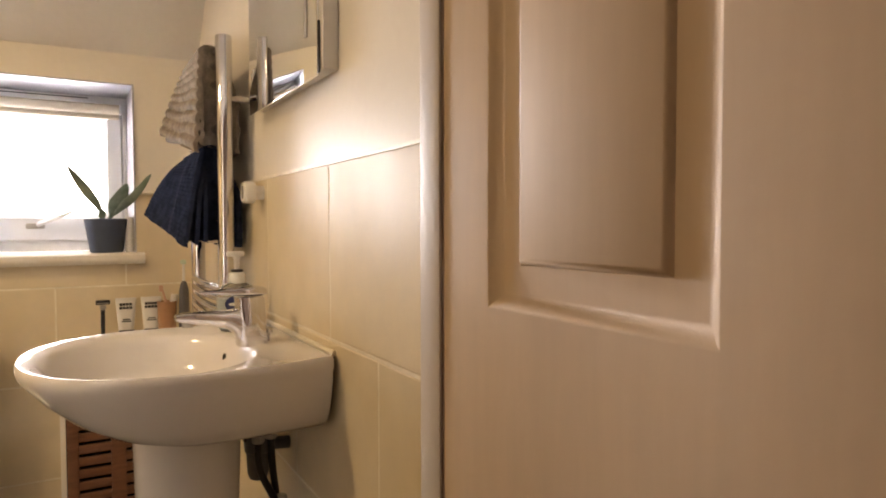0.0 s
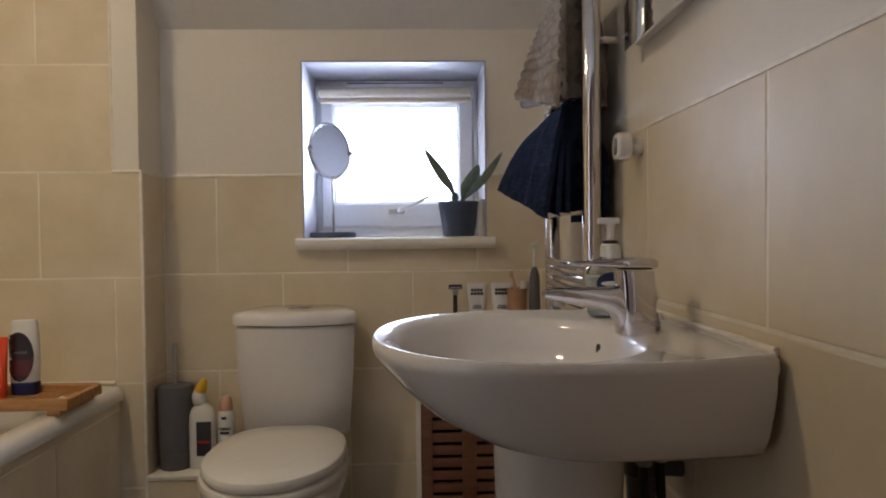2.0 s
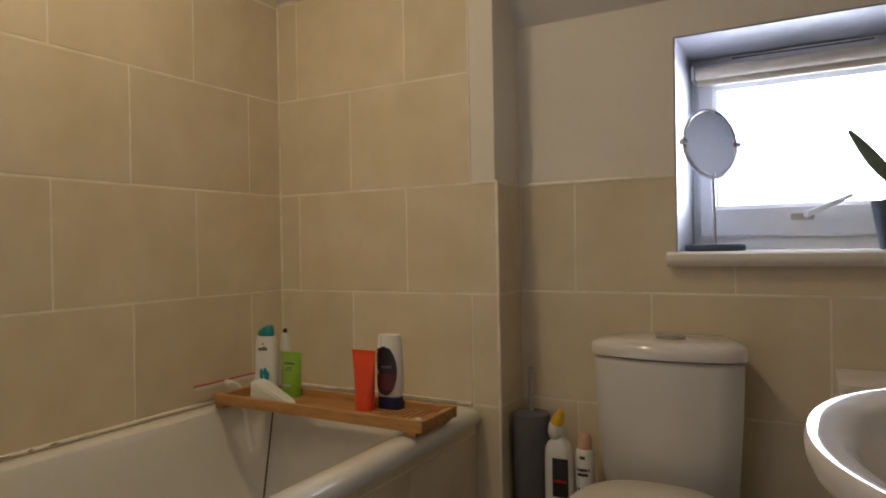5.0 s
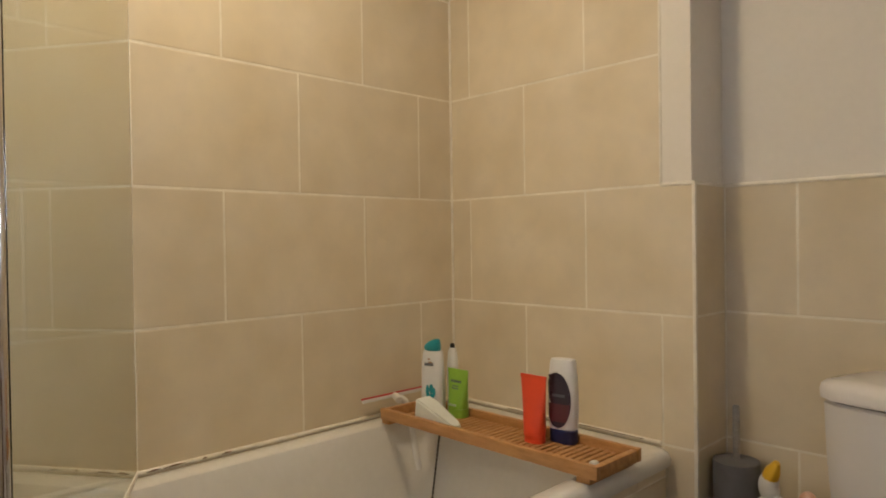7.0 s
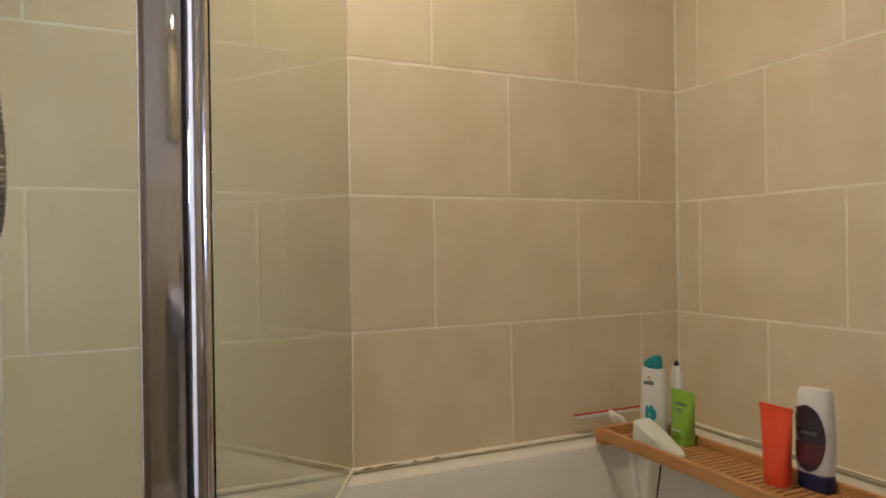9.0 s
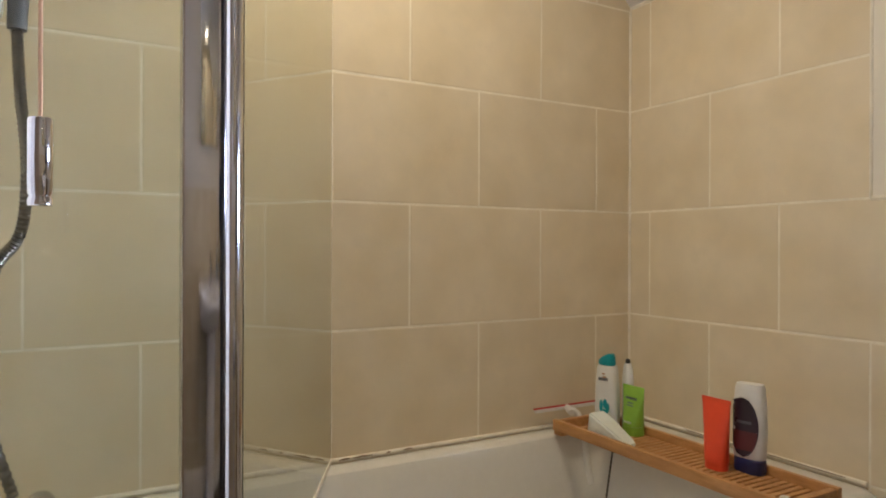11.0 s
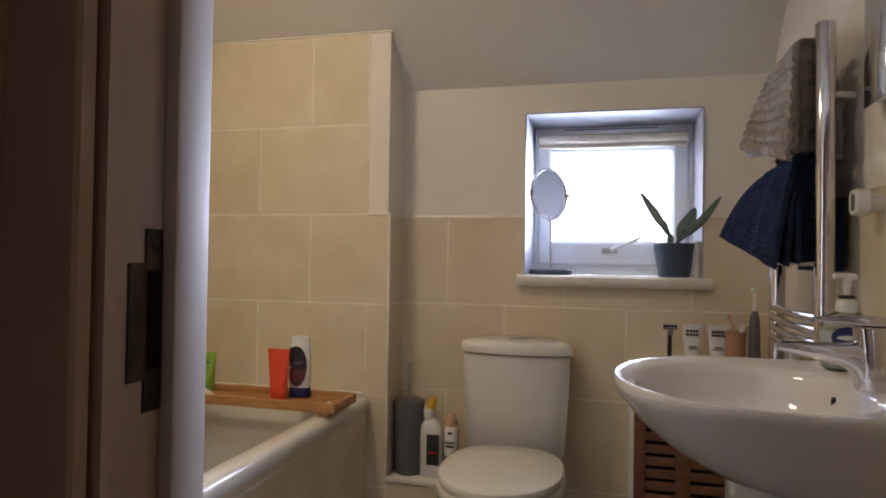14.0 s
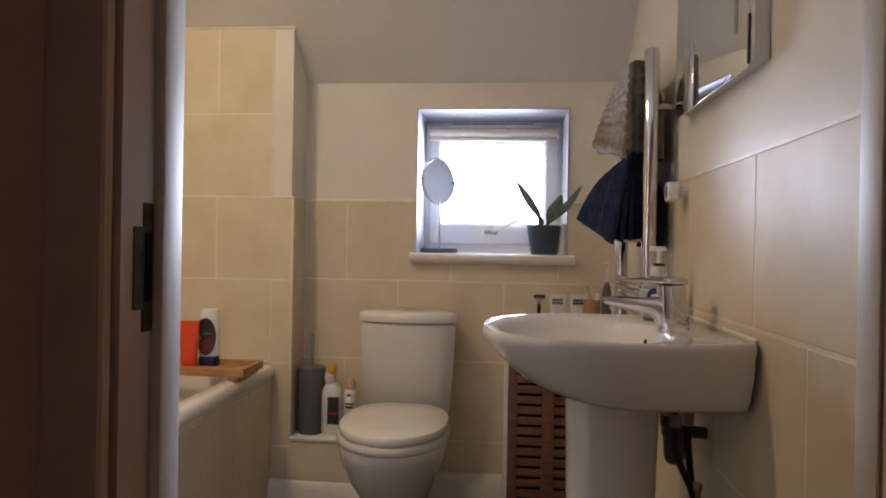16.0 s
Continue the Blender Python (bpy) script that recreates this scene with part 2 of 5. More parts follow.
def moulding(profile, a, b, out):
    """A skirting or trim: profile of (out, up) swept from a to b."""
    a, b, out = Vector(a), Vector(b), Vector(out)
    return loft([[p + out * o + Vector((0, 0, u)) for o, u in profile] for p in (a, b)])


def axes(origin, u, n):
    u, n = Vector(u), Vector(n)
    m = Matrix.Identity(4)
    for i, v in enumerate((u, Vector((0, 0, 1)), n)):
        m.col[i][:3] = v
    m.col[3][:3] = origin
    return m


def superellipse(cx, cy, rx, ry, z, n=40, e=2.4):
    out = []
    for i in range(n):
        a = 2 * math.pi * i / n
        c, s = math.cos(a), math.sin(a)
        out.append((cx + rx * math.copysign(abs(c) ** (2 / e), c), cy + ry * math.copysign(abs(s) ** (2 / e), s), z))
    return out


# ---- structure: walls, floor, ceiling ----
SLOPE = 1.655 + YB            # the eaves slope: z = SLOPE - y


def wall_prism(name, outline, m, depth, mat, label):
    return solid(name, prism(outline, m, depth), mat, label, "wall", "structure", smooth=False)


wall_left = wall_prism("wall_west", [(YD - 0.1, 0), (4.3, 0), (4.3, 1.3), (YB + 0.06, 1.7), (3.3, 2.45), (YD - 0.1, 2.45)],
                       axes((XL - 0.0006, 0, 0), (0, 1, 0), (1, 0, 0)), -0.1, GROUT, "long bath wall covered in large beige tiles")
wall_right = wall_prism("wall_east", [(-4.3, 0), (-YD + 0.1, 0), (-YD + 0.1, 2.45), (-3.3, 2.45), (-YB - 0.06, 1.7), (-4.3, 1.3)],
                        axes((XR + 0.007, 0, 0), (0, -1, 0), (-1, 0, 0)), -0.1, PAINT, "cream painted wall with beige tiles below")
# bath end: boxed out from the window wall
wall_end = solid("wall_bath_end", box(XL - 0.01, XC - 0.007, YE + 0.007, YB + 0.05, 0.0, 1.84), PAINT,
                 "boxed-out wall at the bath's end, tiled beige, cream painted edge", "wall", "structure", smooth=False)
# window wall, four pieces round the opening joined in one
WX0, WX1, WZ0, WZ1 = 0.349, 0.916, 0.980, 1.553
bm = box(XL - 0.1, WX0, YB + 0.007, YB + 0.36, 0, 1.80)
box(WX1, XR + 0.1, YB + 0.007, YB + 0.36, 0, 1.80, bm=bm)
box(WX0, WX1, YB + 0.007, YB + 0.36, 0, WZ0, bm=bm)
box(WX0, WX1, YB + 0.007, YB + 0.36, WZ1, 1.80, bm=bm)
wall_back = solid("wall_north", bm, PAINT, "cream painted window wall with beige tiles up to mid height", "wall", "structure", smooth=False)
# door wall
bm = box(XL - 0.1, DOOR_L - 0.03, YH, YD, 0, 2.45)
box(DOOR_R + 0.03, XR + 0.6, YH, YD, 0, 2.45, bm=bm)
box(DOOR_L - 0.03, DOOR_R + 0.03, YH, YD, DOOR_H + 0.03, 2.45, bm=bm)
wall_door = solid("wall_south", bm, PAINT, "cream painted wall with the doorway", "wall", "structure", smooth=False)
# ceiling: flat part, then the eaves slope
prof = [(YD - 0.1, CEIL), (SLOPE - CEIL, CEIL), (YB + 0.09, SLOPE - YB - 0.09), (YB + 0.09, SLOPE - YB + 0.04), (SLOPE - CEIL + 0.03, CEIL + 0.1), (YD - 0.1, CEIL + 0.1)]
bm = loft([[(x, y, z) for y, z in prof] for x in (XL - 0.1, XR + 0.1)])
solid("ceiling", bm, CEILPAINT, "off-white ceiling sloping down to the window wall", "ceiling", "structure", smooth=False)
solid("floor", box(XL - 0.1, XR + 0.1, YH + 0.04, YB + 0.1, FLOOR - 0.06, FLOOR), FLOORM, "greyish vinyl bathroom floor", "floor", "structure", smooth=False)
# hall behind the camera
solid("hall_floor", box(-0.9, 1.9, 0.3, YH + 0.04, FLOOR - 0.06, FLOOR), CARPET, "brown carpet of the hall", "floor", "structure", smooth=False)
solid("hall_ceiling", box(-0.9, 1.9, 0.3, YH, CEIL + 0.03, CEIL + 0.13), HALLPAINT, "plain hall ceiling", "ceiling", "structure", smooth=False)
solid("hall_wall_west", box(-0.98, -0.88, 0.3, YH - 0.002, FLOOR, CEIL + 0.03), HALLPAINT, "plain hall wall", "wall", "structure", smooth=False)
solid("hall_wall_east", box(1.86, 1.96, 0.3, YH - 0.002, FLOOR, CEIL + 0.03), HALLPAINT, "plain hall wall", "wall", "structure", smooth=False)
solid("hall_wall_south", box(-0.98, 1.96, 0.2, 0.3, FLOOR, CEIL + 0.03), HALLPAINT, "plain hall wall", "wall", "structure", smooth=False)
solid("hall_wall_north", box(-0.88, DOOR_L - 0.031, YH - 0.012, YH - 0.002, FLOOR, CEIL + 0.03), HALLPAINT, "hall wall beside the doorway, in shade", "wall", "structure", smooth=False)

# pale grout beds just behind the tile faces
G = 0.0006
part("grout", box(XR + G, XR + 0.0065, YD + 0.008, YB + 0.006, FLOOR, DADO), GROUT, wall_right, smooth=False)
part("grout", box(XL, -0.157, YE + G, YE + 0.0065, 0.30, 1.806), GROUT, wall_end, smooth=False)
part("grout", box(-0.1565, XC - 0.007, YE + G, YE + 0.0065, FLOOR, DADO), GROUT, wall_end, smooth=False)
part("grout", box(XC - 0.0065, XC - G, YE + 0.003, YB, FLOOR, DADO), GROUT, wall_end, smooth=False)
bm = box(XC, WX0, YB + G, YB + 0.0065, FLOOR, DADO)
box(WX1, XR, YB + G, YB + 0.0065, FLOOR, DADO, bm=bm)
box(WX0, WX1, YB + G, YB + 0.0065, FLOOR, WZ0, bm=bm)
part("grout", bm, GROUT, wall_back, smooth=False)

# skirting boards, white with a moulded top
SK = [(0, 0), (0.018, 0), (0.018, 0.085), (0.015, 0.092), (0.015, 0.097), (0.012, 0.104), (0.010, 0.113), (0.006, 0.120), (0, 0.124)]
for a, b, o in (((0.17, YB - 0.004, FLOOR), (0.69, YB - 0.004, FLOOR), (0, -1, 0)),
                ((XC - 0.075, YE - 0.004, FLOOR), (XC - 0.002, YE - 0.004, FLOOR), (0, -1, 0)),
                ((XC + 0.001, YE - 0.014, FLOOR), (0.20, YE - 0.014, FLOOR), (0, -1, 0)),
                ((XR - 0.004, 3.80, FLOOR), (XR - 0.004, YD, FLOOR), (-1, 0, 0))):
    solid("baseboard", moulding(SK, a, b, o), GLOSS, "white moulded skirting board below the tiles", "skirting board", "structure", "skirting boards")

# ---- window ----
win = thing("window_1", "small white plastic casement window in a deep reveal", "window", (0.633, 4.16, WZ0), kind="structure")
GX0, GX1, GZ0, GZ1, FY = 0.420, 0.838, 1.131, 1.455, 4.286


def frame_bars(x0, x1, z0, z1, ix0, ix1, iz0, iz1, y0, y1, bevel):
    """Four bars round an opening, mitred in one sweep."""
    ring = lambda a, b, c, d, y: [(a, y, c), (b, y, c), (b, y, d), (a, y, d)]
    return loft([ring(x0, x1, z0, z1, y1), ring(x0, x1, z0, z1, y0 + bevel), ring(x0 + bevel, x1 - bevel, z0 + bevel, z1 - bevel, y0),
                 ring(ix0 - bevel * 2, ix1 + bevel * 2, iz0 - bevel * 2, iz1 + bevel * 2, y0), ring(ix0, ix1, iz0, iz1, y0 + bevel * 2.5), ring(ix0, ix1, iz0, iz1, y1)], cap0=False, cap1=False)


part("window_frame", frame_bars(WX0, WX1, 1.006, WZ1, 0.385, 0.881, 1.050, 1.508, FY + 0.015, FY + 0.075, 0.004), UPVC, win)
sash = part("sash", frame_bars(0.368, 0.898, 1.040, 1.518, GX0, GX1, GZ0, GZ1, FY, FY + 0.06, 0.006), UPVC, win)
pane = part("pane", box(GX0 - 0.01, GX1 + 0.01, FY + 0.030, FY + 0.036, GZ0 - 0.01, GZ1 + 0.01), WINGLASS, sash, "clear glass, bright with daylight", smooth=False)
pane.visible_shadow = False
handle = part("handle", box(0.600, 0.655, FY - 0.012, FY, 1.084, 1.102, 0.004), STEEL, sash, "silver-white window handle, turned up")
part("lever", tube([(0.636, FY - 0.014, 1.096), (0.644, FY - 0.030, 1.101), (0.690, FY - 0.040, 1.120), (0.740, FY - 0.042, 1.143)], [0.007, 0.008, 0.007, 0.005]), UPVC, handle)
# sill board with a rounded nose
nose = [(YB + 0.25, 0.970), (YB - 0.024, 0.970), (YB - 0.033, 0.978), (YB - 0.036, 0.989), (YB - 0.033, 1.000), (YB - 0.024, 1.006), (YB + 0.25, 1.006)]
bm = loft([[(x, y, z) for y, z in nose] for x in (0.330, 0.334, 0.936, 0.940)])
part("window_sill", bm, GLOSS, win, "white gloss painted sill board")
# lining of the reveal, white plaster with its shade put into a grey-blue colour
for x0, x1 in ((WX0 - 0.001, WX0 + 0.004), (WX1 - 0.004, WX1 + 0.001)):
    part("reveal_lining", box(x0, x1, YB - 0.002, FY + 0.014, 1.0065, WZ1 - 0.005), DIMREVEAL, win, smooth=False)
part("reveal_soffit", box(WX0, WX1, YB + 0.008, FY + 0.014, WZ1 - 0.005, WZ1 + 0.001), DIMREVEAL, win, smooth=False)
SKYGLOW = bpy.data.materials.new("bright_sky")
SKYGLOW.use_nodes = True
_b = SKYGLOW.node_tree.nodes["Principled BSDF"]
_b.inputs["Emission Color"].default_value, _b.inputs["Emission Strength"].default_value = (0.93, 0.97, 1.0, 1), 3.2
solid("backdrop", box(-0.6, 1.9, 4.95, 5.0, 0.4, 2.6), SKYGLOW, "bright blank daylight outside the window", "backdrop", "structure", smooth=False)

vent = part("trickle_vent", box(0.452, 0.802, FY - 0.004, FY + 0.014, 1.5215, 1.5445, 0.003), UPVC, win, "slim white trickle vent in the frame head")
part("vent_slot", box(0.462, 0.792, FY - 0.0052, FY - 0.0038, 1.5345, 1.5385), GREYPL, vent, smooth=False)

blind = thing("roller_blind", "rolled-up cream roller blind under the window head", "roller blind", (0.628, 4.25, 1.50))
roll = [(4.245 + 0.017 * math.cos(a), 1.497 + 0.017 * math.sin(a)) for a in [2 * math.pi * k / 20 for k in range(20)]]
part("fabric_roll", loft([[(x, y, z) for y, z in roll] for x in (0.372, 0.886)]), CREAMFAB, blind, "rolled cream fabric")
part("fabric", box(0.372, 0.886, 4.2615, 4.2632, 1.474, 1.497), CREAMFAB, blind)
part("bottom_bar", box(0.371, 0.887, 4.256, 4.268, 1.464, 1.476, 0.004), CREAMFAB, blind, "cream fabric-covered bottom bar")
for x0, x1 in ((0.362, 0.369), (0.889, 0.896)):
    part("bracket", box(x0, x1, 4.228, FY + 0.014, 1.478, 1.516, 0.002), UPVC, blind)
part("pull_chain", tube([(0.901, 4.250, 1.49), (0.902, 4.250, 1.09)], 0.0018, 6), WHITEPL, blind)

# ---- door frame and door ----
dlin = thing("door_frame", "gloss door frame with moulded architrave, sides and stops darkened as shade", "door frame", (0.685, YD, FLOOR), kind="structure")
Y0, Y1 = YH - 0.006, YD + 0.006
# side linings, stops and architraves carry darkened gloss in place of shade
part("lining", box(DOOR_L - 0.03, DOOR_L, Y0, Y1, FLOOR, DOOR_H, 0.0005), SHADEDFRAME, dlin)
part("lining", box(DOOR_R, DOOR_R + 0.03, 2.266, Y1, FLOOR, DOOR_H, 0.0005), SHADEDFRAME, dlin)
part("lining", box(DOOR_L - 0.03, DOOR_R + 0.03, Y0, Y1, DOOR_H, DOOR_H + 0.03, 0.002), GLOSS, dlin)
part("door_stop", box(DOOR_L, DOOR_L + 0.013, 2.268, Y1 + 0.006, FLOOR, DOOR_H, 0.003), SHADEDSTOP, dlin)
part("door_stop", box(DOOR_R - 0.004, DOOR_R, 2.268, Y1 + 0.006, FLOOR, DOOR_H, 0.003), SHADEDSTOP, dlin)
part("door_stop", box(DOOR_L, DOOR_R, 2.268, Y1 + 0.006, DOOR_H - 0.013, DOOR_H, 0.003), SHADEDSTOP, dlin)
AR = [(0, 0), (0.011, 0.001), (0.014, 0.004), (0.015, 0.010), (0.016, 0.060), (0.014, 0.065), (0.010, 0.068), (0, 0.068)]


def architrave(x, side, y, out):
    """Upright moulded strip: AR gives (depth, width away from the opening)."""
    return loft([[(x + side * w, y + out * d, z) for d, w in AR] for z in (FLOOR, DOOR_H + 0.06)])


part("architrave", architrave(DOOR_L - 0.006, -1, YH - 0.012, -1), SHADEDFRAME, dlin)
part("architrave", architrave(DOOR_L - 0.006, -1, YD, 1), SHADEDSTOP, dlin)
plate = part("strike_plate", box(DOOR_L - 0.001, DOOR_L + 0.0022, 2.249, 2.2675, 0.932, 1.072, 0.0008), WORNSTEEL, dlin, "worn steel strike plate")
# no hole is cut: a near-black block paints the shade inside it
part("mortice", box(DOOR_L + 0.0005, DOOR_L + 0.0030, 2.2505, 2.2640, 0.965, 1.040), VOIDSHADE, plate, "latch hole, its shade painted as a dark block", smooth=False)
part("lip", box(DOOR_L - 0.004, DOOR_L + 0.0026, 2.231, 2.250, 0.957, 1.046, 0.0012), WORNSTEEL, plate)
for zz in (0.946, 1.058):
    part("screw", tube([(DOOR_L + 0.002, 2.258, zz), (DOOR_L + 0.0030, 2.258, zz)], 0.0042, 12), WORNSTEEL, plate)

door = thing("door_1", "ivory painted moulded panel door standing open into the hall", "door", (1.075, 1.86, FLOOR + 0.008), kind="structure")
DX0, DX1, DY0, DY1 = 1.0655, 1.0935, 1.452, 2.2655
cols = [(1.545, 1.775), (1.930, 2.184)]
rows_ = [(0.24, 0.80), (1.017, 1.60), (1.70, 1.94)]
ys = sorted({DY0, DY1, *[v for c in cols for v in c]})
zs = sorted({FLOOR + 0.008, DOOR_H - 0.004, *[v for r in rows_ for v in r]})
bm = bmesh.new()
grid = {(y, z): bm.verts.new((DX0, y, z)) for y in ys for z in zs}
for i in range(len(ys) - 1):
    for j in range(len(zs) - 1):
        q4 = [grid[ys[i], zs[j]], grid[ys[i + 1], zs[j]], grid[ys[i + 1], zs[j + 1]], grid[ys[i], zs[j + 1]]]
        if (ys[i], ys[i + 1]) in cols and (zs[j], zs[j + 1]) in rows_:
            y0, y1, z0, z1 = ys[i], ys[i + 1], zs[j], zs[j + 1]
            prev = q4
            for inset, depth in ((0.003, 0.0015), (0.012, 0.0085), (0.016, 0.0095), (0.042, 0.0080), (0.046, 0.0035), (0.049, 0.0025)):
                ring = [bm.verts.new((DX0 + depth, y, z)) for y, z in ((y0 + inset, z0 + inset), (y1 - inset, z0 + inset), (y1 - inset, z1 - inset), (y0 + inset, z1 - inset))]
                for k in range(4):
                    bm.faces.new((prev[k], prev[(k + 1) % 4], ring[(k + 1) % 4], ring[k]))
                prev = ring
            bm.faces.new(prev)
        else:
            bm.faces.new(q4)
rim = [e for e in bm.edges if e.is_boundary]
r = bmesh.ops.extrude_edge_only(bm, edges=rim)
for v in [g for g in r["geom"] if isinstance(g, bmesh.types.BMVert)]:
    v.co.x = DX1
bmesh.ops.contextual_create(bm, geom=[e for e in bm.edges if e.is_boundary])
part("leaf", bm, HALLGLOSS, door)
for zz in (0.30, 1.85):
    part("hinge", tube([(1.0625, 2.262, zz - 0.04), (1.0625, 2.262, zz + 0.04)], 0.005, 10), STEEL, door)
lock = part("handle_rose", tube([(1.063, 1.51, 1.0), (1.055, 1.51, 1.0)], 0.024, 20), STEEL, door)
part("lever", tube([(1.055, 1.51, 1.0), (1.02, 1.51, 1.0), (1.012, 1.52, 1.0), (1.012, 1.61, 1.0)], 0.008, 10), STEEL, lock)

# ---- bath ----
bath = thing("bath", "white acrylic bath with rolled rim, boxed in by tiled panel", "bath", (-0.49, 3.08, FLOOR))
BX0, BX1, BY0, BY1, BZ = XL + 0.001, -0.128, YD + 0.008, YE - 0.002, 0.600


def rrect(x0, x1, y0, y1, r, z, n=8):
    out = []
    for cx, cy, a0 in ((x1 - r, y1 - r, 0), (x0 + r, y1 - r, 90), (x0 + r, y0 + r, 180), (x1 - r, y0 + r, 270)):
        for k in range(n):
            a = radians(a0 + 90 * k / (n - 1))
            out.append((cx + r * math.cos(a), cy + r * math.sin(a), z))
    return out


def bath_ring(o, z, r, end=0.0):
    return rrect(BX0 + o, BX1 - o, BY0 + o + end, BY1 - o - end, r, z)


rings = [bath_ring(0.012, BZ - 0.046, 0.010), bath_ring(0.003, BZ - 0.042, 0.012), bath_ring(0.0, BZ - 0.030, 0.015), bath_ring(0.003, BZ - 0.014, 0.018),
         bath_ring(0.012, BZ - 0.003, 0.025), bath_ring(0.024, BZ, 0.035), bath_ring(0.052, BZ - 0.001, 0.07, 0.02), bath_ring(0.064, BZ - 0.008, 0.09, 0.03), bath_ring(0.072, BZ - 0.03, 0.10, 0.035),
         bath_ring(0.088, BZ - 0.18, 0.12, 0.07), bath_ring(0.105, BZ - 0.33, 0.14, 0.12), bath_ring(0.130, BZ - 0.385, 0.14, 0.16), bath_ring(0.18, BZ - 0.405, 0.12, 0.22)]
part("tub", loft(rings, cap0=False), ACRYLIC, bath)
part("sealant", tube([(XL + 0.003, BY0, BZ + 0.002), (XL + 0.003, YE - 0.003, BZ + 0.002)], 0.006, 8), SILICONE, bath)
part("sealant", tube([(XL, YE - 0.003, BZ + 0.002), (BX1 - 0.03, YE - 0.003, BZ + 0.002)], 0.006, 8), SILICONE, bath)
random.seed(4)
for y0, ln in ((2.965, 0.03), (3.00, 0.05), (3.13, 0.025), (3.085, 0.012)):
    part("sealant_gap", tube([(XL + 0.009, y0, BZ + 0.003), (XL + 0.010, y0 + ln * 0.5, BZ + 0.005), (XL + 0.009, y0 + ln, BZ + 0.004)], [0.0006, 0.0022, 0.0006], 6), STAIN, bath)
part("sealant_gap", box(-0.62, -0.20, YE - 0.0095, YE - 0.0080, BZ + 0.0042, BZ + 0.0056), STAIN, bath, smooth=False)
chain = [(-0.700 + 0.0001 * k, 3.690 - 0.0012 * k, 0.580 - 0.006 * k) for k in range(46)]
part("plug_chain", tube(chain, [0.0034 if k % 2 else 0.0016 for k in range(46)], 6), WORNSTEEL, bath, "fine plug chain hanging inside")
panel = solid("bath_panel", box(-0.165, -0.1478, BY0, YE - 0.001, FLOOR, BZ - 0.046), GROUT, "tiled bath side panel in beige", "bath panel", "structure", smooth=False)

# ---- glass bath screen ----
screen = thing("bath_screen", "hinged glass bath screen with chrome post, folded inwards", "shower screen", (-0.17, 2.57, BZ))
part("wall_channel", box(-0.186, -0.166, YD + 0.009, YD + 0.030, BZ, 2.02, 0.003), CHROME, screen)
g = part("fixed_pane", box(-0.179, -0.173, YD + 0.028, 2.544, BZ + 0.012, 2.0), SCREENGLASS, screen, smooth=False)
g.visible_shadow = False
part("post", box(-0.190, -0.161, 2.538, 2.579, BZ + 0.002, 2.02, 0.003), CHROME, screen, "polished flat chrome post")
part("hinge_tube", tube([(-0.174, 2.593, BZ + 0.002), (-0.174, 2.593, 2.02)], 0.0125, 20), CHROME, screen, "round chrome hinge tube")
part("gasket", box(-0.182, -0.168, 2.576, 2.584, BZ + 0.002, 2.02), BLACK, screen, smooth=False)
A, B = Vector((-0.179, 2.605)), Vector((XL + 0.008, 2.944))
d = (B - A).normalized()
nn = Vector((-d.y, d.x)) * 0.003
bm = loft([[(A.x + nn.x, A.y + nn.y, z), (B.x + nn.x, B.y + nn.y, z), (B.x - nn.x, B.y - nn.y, z), (A.x - nn.x, A.y - nn.y, z)] for z in (BZ + 0.010, 2.0)])
g = part("swing_pane", bm, SCREENGLASS, screen, smooth=False)
g.visible_shadow = False
bm = loft([[(A.x + nn.x * 1.6, A.y + nn.y * 1.6, z), (B.x + nn.x * 1.6, B.y + nn.y * 1.6, z), (B.x - nn.x * 1.6, B.y - nn.y * 1.6, z), (A.x - nn.x * 1.6, A.y - nn.y * 1.6, z)] for z in (BZ + 0.001, BZ + 0.0105)])
part("bottom_seal", bm, SILICONE, screen, smooth=False)

# ---- shower hose and light pull ----
shower = thing("shower_handset", "shower handset in a wall bracket with ribbed metal hose", "shower", (-0.45, YD + 0.01, 1.45))
part("bracket", box(-0.475, -0.425, YD + 0.009, YD + 0.050, 1.40, 1.46, 0.010), WHITEPL, shower)
part("handset", tube([(-0.450, YD + 0.066, 1.385), (-0.450, YD + 0.070, 1.50), (-0.450, YD + 0.090, 1.58), (-0.45, YD + 0.13, 1.62)], [0.012, 0.014, 0.015, 0.020]), GREYPL, shower)
hose = curve_points([(-0.450, YD + 0.066, 1.388), (-0.448, YD + 0.070, 1.30), (-0.442, YD + 0.078, 1.20), (-0.455, YD + 0.070, 1.11), (-0.480, YD + 0.036, 1.05), (-0.500, YD + 0.020, 0.90), (-0.495, YD + 0.060, 0.74)], 26)
part("hose", tube(hose, [0.0085 if k % 2 else 0.0062 for k in range(len(hose))], 10), HOSE, shower, "ribbed metal hose")
mixer = thing("bath_mixer_tap", "chrome bath mixer tap on the bath end", "tap", (-0.49, YD + 0.06, BZ))
part("body", tube([(-0.57, YD + 0.09, 0.70), (-0.41, YD + 0.09, 0.70)], 0.020, 18), CHROME, mixer)
for xx in (-0.57, -0.41):
    part("leg", tube([(xx, YD + 0.09, BZ - 0.002), (xx, YD + 0.09, 0.70)], 0.014, 14), CHROME, mixer)
part("spout", tube(curve_points([(-0.49, YD + 0.09, 0.70), (-0.49, YD + 0.15, 0.70), (-0.49, YD + 0.19, 0.66)], 5), 0.013, 12), CHROME, mixer)

